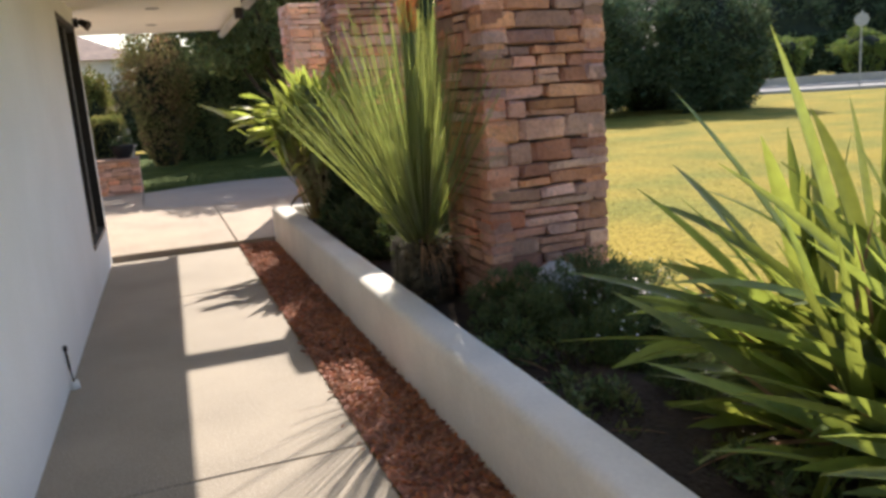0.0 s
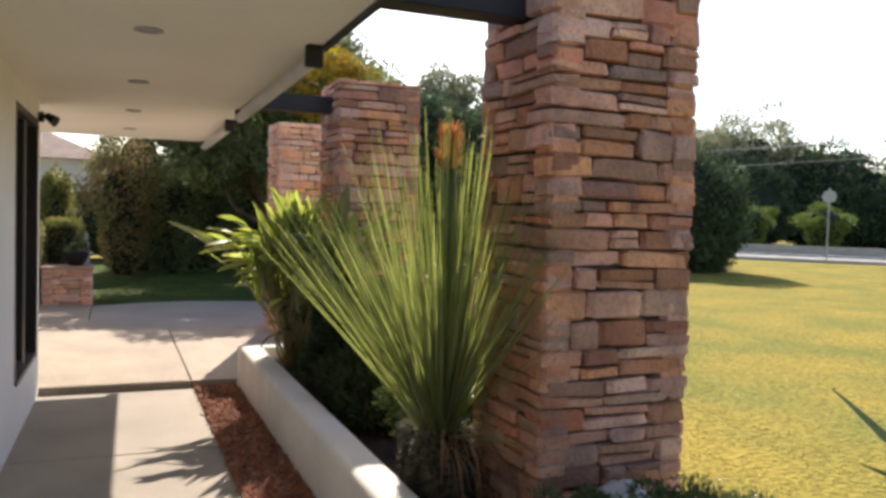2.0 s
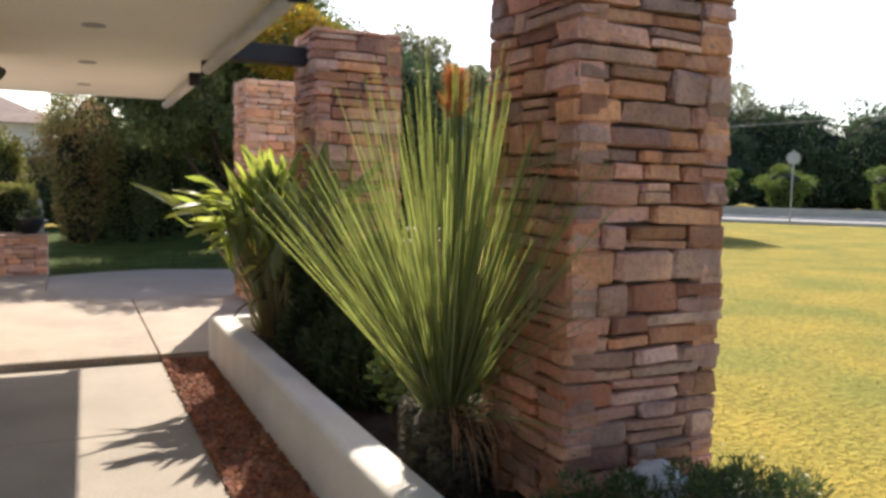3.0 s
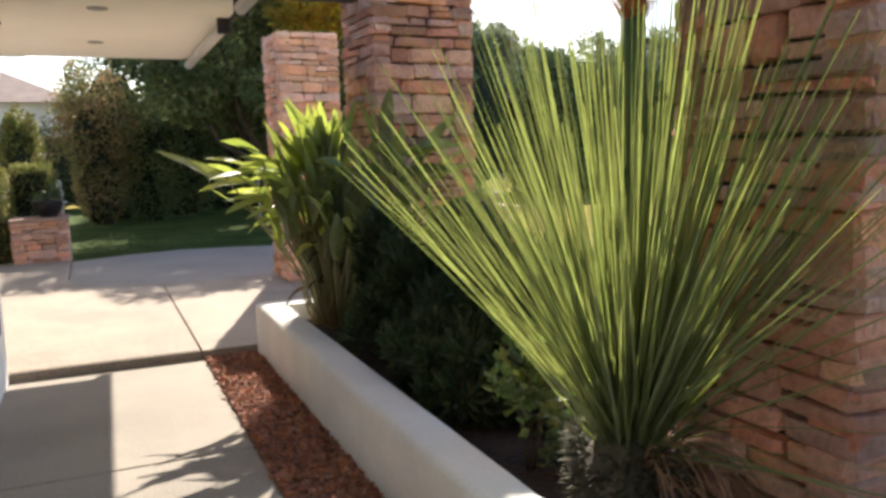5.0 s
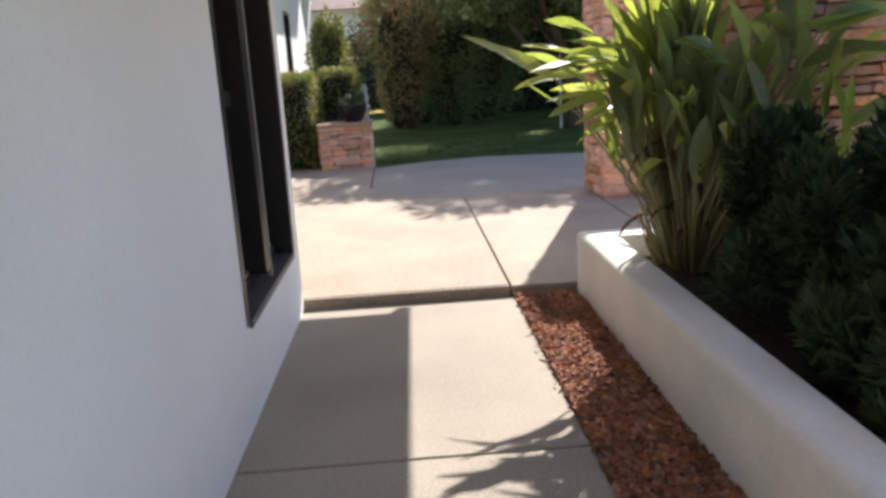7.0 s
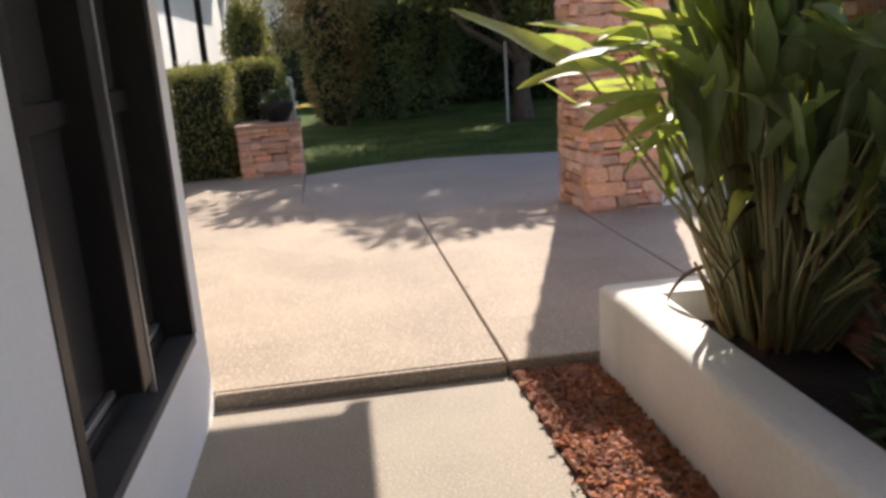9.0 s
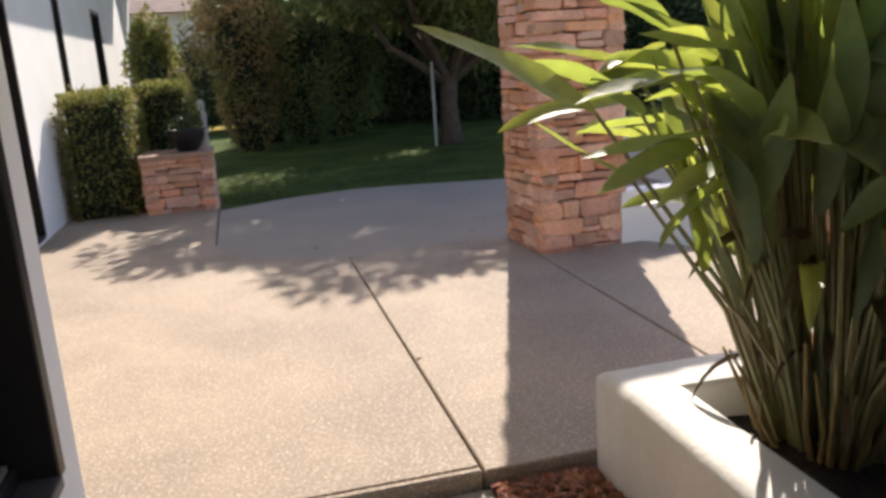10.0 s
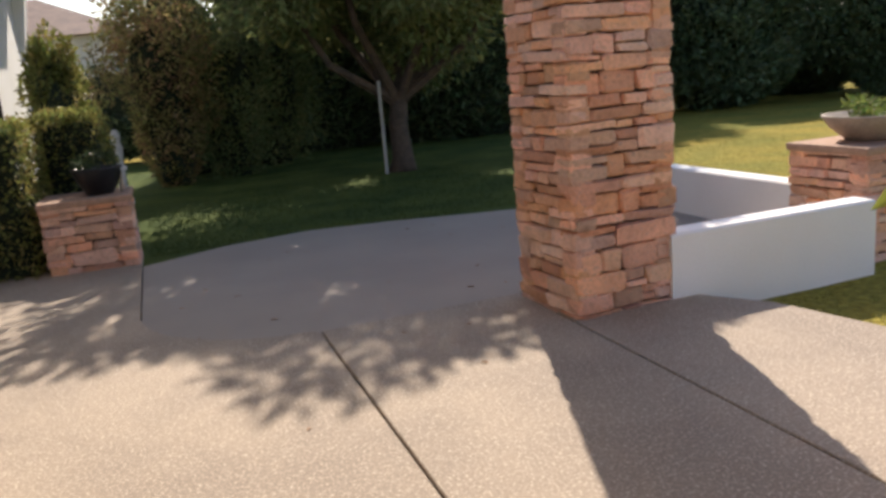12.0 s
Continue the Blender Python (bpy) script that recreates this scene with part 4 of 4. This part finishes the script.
def bowl(name, label, x, y, z, r0, h, mat, seed, leaf=None):
    t = thing(name, label, "planter bowl")
    t.location = (x, y, z)
    bm = bmesh.new()
    lathe(bm, [(r0 * 0.5, 0), (r0 * 0.55, 0.02), (r0 * 0.82, h * 0.5), (r0, h * 0.95), (r0, h), (r0 * 0.92, h), (r0 * 0.85, h * 0.85)], 28)
    part("bowl", bm, mat, t, smooth=True)
    if leaf:
        vs, fs = leaf_cloud(420, lumpy((0, 0, h + 0.04), (r0 * 0.9, r0 * 0.9, 0.13), 8, seed), 0.05, seed, 0.5)
        raw("foliage", vs, fs, leaf, t)
    return t


bowl("planter_bowl", "dark glazed planter bowl on the stone pedestal", -0.72, 16.55, 0.755, 0.24, 0.26, POT, 130, SHRUB)

# post added in place of a pale gap between hedge and bush
post = thing("garden_post", "pale post added for the pale wall gap beside the clipped hedge", "post")
post.location = (-0.72, 21.6, 0)
bm = bmesh.new()
lathe(bm, [(0.13, -0.05), (0.13, 0.1), (0.08, 0.18), (0.065, 0.75), (0.09, 0.92), (0.055, 1.0), (0.075, 1.1), (0.04, 1.2)], 16)
part("column", bm, ROCK, post, smooth=True)
bm = bmesh.new()
tube(bm, [(-0.52, 16.5, 0.755), (-0.50, 16.5, 0.9), (-0.5, 16.5, 0.98), (-0.44, 16.5, 0.98)], 0.02, 8)
tagged(part("drip_pipe", bm, METAL_WHITE, smooth=True), "short white bent irrigation pipe beside the planter bowl", "pipe")

# low white walls and far pedestal
def low_wall(a, b, thick, z1, label):
    ax, ay = a
    bx, by = b
    L = math.hypot(bx - ax, by - ay)
    nx, ny = -(by - ay) / L * thick, (bx - ax) / L * thick
    bm = sheet([(ax, ay), (bx, by), (bx + nx, by + ny), (ax + nx, ay + ny)], -0.1, z1, 0.015)
    return tagged(part("low_wall", bm, STUCCO), label, "low wall", kind="structure")


low_wall((2.84, 12.3), (4.56, 12.3), 0.2, 0.5, "low white stucco wall between stone pillar and pedestal")
low_wall((4.92, 13.1), (4.92, 16.0), 0.2, 0.5, "low white stucco wall along the driveway edge")
bowl("planter_bowl", "wide tan stone bowl with yellow-green plants on the pedestal", 5.15, 12.9, 0.84, 0.36, 0.2, POT_TAN, 131, LIME)

# small fittings
bib = thing("sprinkler_riser", "thin dark sprinkler riser with a pale base at the wall foot", "sprinkler")
bm = bmesh.new()
tube(bm, [(-0.80, 4.86, 0.03), (-0.81, 4.83, 0.16), (-0.815, 4.82, 0.27)], [0.009, 0.009, 0.008], 8)
part("riser", bm, BLACKMETAL, bib, smooth=True)
bm = bmesh.new()
tube(bm, [(-0.80, 4.86, 0.0), (-0.80, 4.86, 0.05)], [0.034, 0.026], 12)
part("base", bm, STUCCO, bib, smooth=True)
bm = bmesh.new()
tube(bm, [(-0.815, 4.82, 0.27), (-0.815, 4.82, 0.30)], [0.015, 0.012], 10)
part("nozzle", bm, BLACKMETAL, bib, smooth=True)
lamp = thing("floodlight", "dark twin floodlight at the wall corner under the soffit", "lamp")
bm = bmesh.new()
tube(bm, [(-0.745, 9.0, 2.66), (-0.70, 9.0, 2.66)], 0.05, 14)
part("wall_plate", bm, BLACKMETAL, lamp)
for dy in (-0.07, 0.07):
    bm = bmesh.new()
    tube(bm, [(-0.70, 9.0, 2.66), (-0.66, 9.0 + dy * 0.6, 2.66)], 0.012, 8)
    arm = part("arm", bm, BLACKMETAL, lamp)
    bm = bmesh.new()
    tube(bm, [(-0.68, 9.0 + dy * 0.7, 2.67), (-0.60, 9.0 + dy * 1.2, 2.62)], [0.03, 0.05], 14)
    part("head", bm, BLACKMETAL, arm)

# ---- trees and distance ----
def tree(x, y, trunk_h, crown_z, radii, n, size, leaf, seed, label):
    t = thing("tree", label, "tree")
    t.location = (x, y, -0.05)
    r = rng(seed)
    bm = bmesh.new()
    tube(bm, [(0, 0, 0), (0.03, 0, 0.3), (0.0, 0.02, trunk_h * 0.6), (0.05, 0, trunk_h)], [0.28, 0.19, 0.165, 0.15], 12)
    part("trunk", bm, WOOD_BARK, t, smooth=True)
    for i in range(9):
        bm = bmesh.new()
        a = 6.28 * i / 9 + r.uniform(-0.3, 0.3)
        q = r.uniform(0.45, 0.8)
        e = (radii[0] * q * math.cos(a), radii[1] * q * math.sin(a), crown_z + r.uniform(-0.3, 0.6) * radii[2])
        m = (e[0] * 0.5, e[1] * 0.5, trunk_h + (e[2] - trunk_h) * r.uniform(0.22, 0.42))
        tube(bm, [(0.03, 0, trunk_h - 0.1), m, e], [0.1, 0.06, 0.015], 7)
        part("limb", bm, WOOD_BARK, t)
    vs, fs = leaf_cloud(n, lumpy((0, 0, crown_z), radii, 80, seed), size, seed + 1, 0.0)
    raw("crown", vs, fs, leaf, t)
    return t


garden_tree = tree(3.9, 21.6, 1.35, 4.3, (3.7, 3.2, 2.6), 70000, 0.15, OLIVETREE, 200, "olive-green garden tree with a forked brown trunk")
vs, fs = leaf_cloud(3500, lumpy((0.35, -3.3, 4.75), (1.3, 0.8, 0.8), 22, 77), 0.13, 78, 0.0)
raw("sunlit_sprays", vs, fs, SUNLIT_YELLOW, garden_tree, "yellow sprays at the crown edge, coloured as sunlit leaves")
tagged(part("tree_stake", box_bm((3.52, 21.35, -0.05), (3.57, 21.4, 1.6), 0.005), KERB), "pale timber stake beside the tree trunk", "stake")
SCREEN = [(3.9, 28.5, 3.2, 3.0, 3.6), (7.3, 27.5, 3.0, 3.0, 3.6), (11.3, 28.5, 3.1, 3.0, 3.7)]
for k, (x, y, z, rx, rz) in enumerate(SCREEN):
    bush("evergreen_tree", "tall dense dark evergreen tree in a garden screen", "tree", (x, y, z), (rx, 2.2, rz), 26000, 0.2, DARKTREE, 210 + k, 60, 0.72, "evergreen screen")
for k, (x, y, z, rx, rz) in enumerate([(0.15, 23.7, 2.1, 1.25, 1.9), (1.3, 24.2, 1.7, 1.2, 1.9), (0.6, 25.4, 3.0, 1.5, 2.1), (2.3, 25.6, 2.1, 1.4, 2.3)]):
    bush("brown_bush", "rusty brown and green twiggy tall bush", "bush", (x, y, z), (rx, 1.0, rz), 7500, 0.1, BROWNBUSH if k < 1 else OLIVETREE, 223 + 40 * k, 60, 0.42, "brown bushes")
bush("dark_bush", "dark green rounded bush by the white wall", "bush", (-1.3, 20.2, 1.5), (0.42, 0.6, 1.2), 8000, 0.09, HEDGE, 224, 36, 0.7)
for k, (x, y, z, rx, rz) in enumerate([(16.0, 28.0, 2.7, 3.6, 3.2), (21.0, 30.0, 2.6, 3.6, 3.1), (20.7, 25.7, 2.5, 2.9, 3.0)]):
    bush("round_tree", "broad rounded dark green tree on the lawn edge", "tree", (x, y, z), (rx, 2.6, rz), 26000, 0.2, DARKTREE, 225 + k, 46, 0.6, "lawn trees")
bush("garden_hedge", "long dense dark hedge behind the lawn", "hedge", (4.5, 31, 1.3), (10, 1.3, 1.7), 22000, 0.17, DARKTREE, 217, 90, 0.85)
FAR_TREES = [(44, 78, 5, 9, 7, 0), (60, 74, 5.5, 9, 7, 0), (30, 84, 6, 9, 8, 1), (58, 66, 5.5, 8, 6, 0), (65, 59, 5.0, 7, 5.5, 0), (72, 52, 5.2, 8, 5.5, 0), (66, 84, 9.5, 9, 6.5, 1), (52, 92, 9, 9, 7, 1), (56, 60, 3.8, 6, 4.6, 0), (68, 56, 3.6, 7, 4.6, 0), (80, 52, 4.0, 8, 5, 0), (95, 46, 4.5, 8, 5.5, 0), (110, 36, 4.5, 9, 6, 0), (-18, 60, 4, 10, 5, 0), (14, 66, 4.5, 10, 6, 1)]
for k, (x, y, z, rx, rz, m) in enumerate(FAR_TREES):
    bush("distant_tree", "distant dark green street tree", "tree", (x, y, z), (rx, 5, rz), 11000, 0.45, OLIVETREE if m else DARKTREE, 230 + k, 50, 0.74, group="distant trees")
for k, (x, y) in enumerate([(47, 50), (52, 47), (58, 42)]):
    bush("street_tree", "small light-green roadside tree", "tree", (x, y, 2.4), (2.6, 2.2, 1.5), 5000, 0.22, LIME, 250 + k, 26, 0.5, "roadside trees")

# road beyond the lawn
road = Matrix.Translation((37, 34.2, 0)) @ Matrix.Rotation(radians(-45), 4, "Z")
bm = box_bm((-120, -3.5, -0.3), (120, 3.5, 0.03))
bm.transform(road)
tagged(part("road", bm, ASPHALT), "worn asphalt street beyond the lawn, paled for grazing sun", "road", kind="structure")
for v in (-3.5, 3.5):
    bm = box_bm((-120, v - 0.5 if v < 0 else v, -0.3), (120, v if v < 0 else v + 0.5, 0.15), 0.02)
    bm.transform(road)
    tagged(part("kerb", bm, KERB), "pale concrete street kerb", "kerb", kind="structure")

bm = box_bm((-60, 9.0, -0.2), (60, 9.25, 0.55), 0.02)
bm.transform(road)
tagged(part("garden_wall", bm, KERB), "low pale grey garden wall across the street", "low wall", kind="structure")
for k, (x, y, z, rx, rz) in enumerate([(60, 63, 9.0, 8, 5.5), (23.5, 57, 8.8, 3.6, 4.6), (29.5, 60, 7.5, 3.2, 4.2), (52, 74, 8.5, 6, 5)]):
    bush("hazy_tree", "tall grey-green tree far beyond the street, paled for haze", "tree", (x, y, z), (rx, 4, rz), 9000, 0.4, HAZE_LEAF, 270 + k, 40, 0.3, "pale distant trees")

# street sign and wires
sign = thing("street_sign", "back of a grey street sign on a thin post", "sign")
sign.location = (34.0, 30.8, 0)
bm = bmesh.new()
tube(bm, [(0, 0, -0.1), (0, 0, 3.9)], 0.04, 8)
part("post", bm, STEEL, sign)
bm = bmesh.new()
tube(bm, [(-0.03, -0.03, 3.45), (-0.05, -0.05, 3.45)], 0.36, 8)
part("plate", bm, STEEL, sign)
for k, (dz, dy) in enumerate(((0, 0), (0.0, 3.0), (-1.3, 1.0))):
    pts = [(34 + 60 * q, 52 + dy - 26 * q, 6.8 + dz + 7 * q - 2.2 * q * (1 - q)) for q in [i / 12 for i in range(13)]]
    bm = bmesh.new()
    tube(bm, pts, 0.03, 5)
    tagged(part("overhead_wire", bm, KERB), "pale overhead utility wire above the street", "wire", "utility wires")

# neighbour
nb = thing("neighbour_house", "pale neighbouring house with a low tiled roof", "house")
part("wall", box_bm((-8.5, 34, -0.1), (-0.6, 40, 3.6)), PLASTER, nb)
bm = bmesh.new()
pv = [bm.verts.new(p) for p in ((-9, 33.5, 3.6), (-0.1, 33.5, 3.6), (-0.1, 40.5, 3.6), (-9, 40.5, 3.6), (-6, 37, 5.0), (-3, 37, 5.0))]
for f in ((0, 1, 5, 4), (1, 2, 5), (2, 3, 4, 5), (3, 0, 4), (3, 2, 1, 0)):
    bm.faces.new([pv[q] for q in f])
part("roof", bm, ROOF, nb)

r = rng(55)
vs, fs = [], []
for i in range(22000):
    if i % 3:
        x, y = 2.75 + 9 * r.random() ** 1.6, r.uniform(1.5, 17)
        if (y > 9.2 and x < 3.5) or (y > 12.1 and x < 8):
            continue
    else:
        x, y = r.uniform(5.4, 11), 16.2 + 4.5 * r.random() ** 1.5
    h, a = r.uniform(0.01, 0.03), r.uniform(0, 6.28)
    k = len(vs)
    vs += [(x - 0.004 * math.cos(a), y - 0.004 * math.sin(a), -0.03), (x + 0.004 * math.cos(a), y + 0.004 * math.sin(a), -0.03), (x + r.uniform(-0.02, 0.02), y + r.uniform(-0.02, 0.02), -0.02 + h)]
    fs.append((k, k + 1, k + 2))
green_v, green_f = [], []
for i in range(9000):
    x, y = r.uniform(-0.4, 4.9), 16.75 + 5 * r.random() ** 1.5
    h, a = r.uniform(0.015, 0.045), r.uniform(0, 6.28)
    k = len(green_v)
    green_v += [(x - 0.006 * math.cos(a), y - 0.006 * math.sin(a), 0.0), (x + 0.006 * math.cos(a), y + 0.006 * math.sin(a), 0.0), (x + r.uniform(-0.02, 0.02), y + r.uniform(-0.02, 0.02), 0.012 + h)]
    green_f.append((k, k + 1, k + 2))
tagged(raw("garden_grass_blades", green_v, green_f, SHADE_GRASS), "short green grass blades round the garden tree, darkened for its shade", "grass", kind="stuff")
tagged(raw("grass_blades", vs, fs, BLADE), "short dry yellow-green grass blades", "grass", kind="stuff")

litter = rng(500)
for i in range(26):
    if i < 21:
        x, y, z = litter.uniform(-0.2, 3.2), litter.uniform(13.3, 16.2), 0.052
    else:
        x, y, z = litter.uniform(-1.8, 2.0), litter.uniform(9.6, 12.8), 0.072
    vs, fs = [], []
    a = litter.uniform(0, 6.28)
    ribbon(vs, fs, (x, y, z), (math.cos(a), math.sin(a), 0.12), litter.uniform(0.025, 0.06), litter.uniform(0.012, 0.025), 0.3, 4, 0.4, 0, "sword")
    tagged(raw("fallen_leaf", vs, fs, DRY_LEAF), "dry tan fallen leaf on the paving", "leaf", "fallen leaves on paving")

# stone pieces last
pillar("stone_pillar", "tall pink-brown ledge stone pillar carrying a dark beam", "pillar", 1.79, 2.64, 3.97, 4.73, 0.0, 3.2, 0, 301)
pillar("stone_pillar", "tall ledge stone pillar at the back of the planter", "pillar", 1.9, 2.74, 8.2, 8.92, 0.0, 3.15, 0, 302)
pillar("stone_pillar", "free-standing ledge stone pillar on the patio edge", "pillar", 2.1, 2.87, 12.3, 13.0, 0.03, 3.15, 4, 303, tan=True)
pillar("stone_pedestal", "ledge stone pedestal carrying a wide bowl", "pedestal", 4.7, 5.6, 12.52, 13.28, -0.05, 0.8, 0, 305, 0.02, tan=True)
pillar("stone_pedestal", "square ledge stone pedestal with flat cap", "pedestal", -1.25, -0.45, 16.2, 16.95, 0.05, 0.72, 0, 304, 0.02, tan=True)
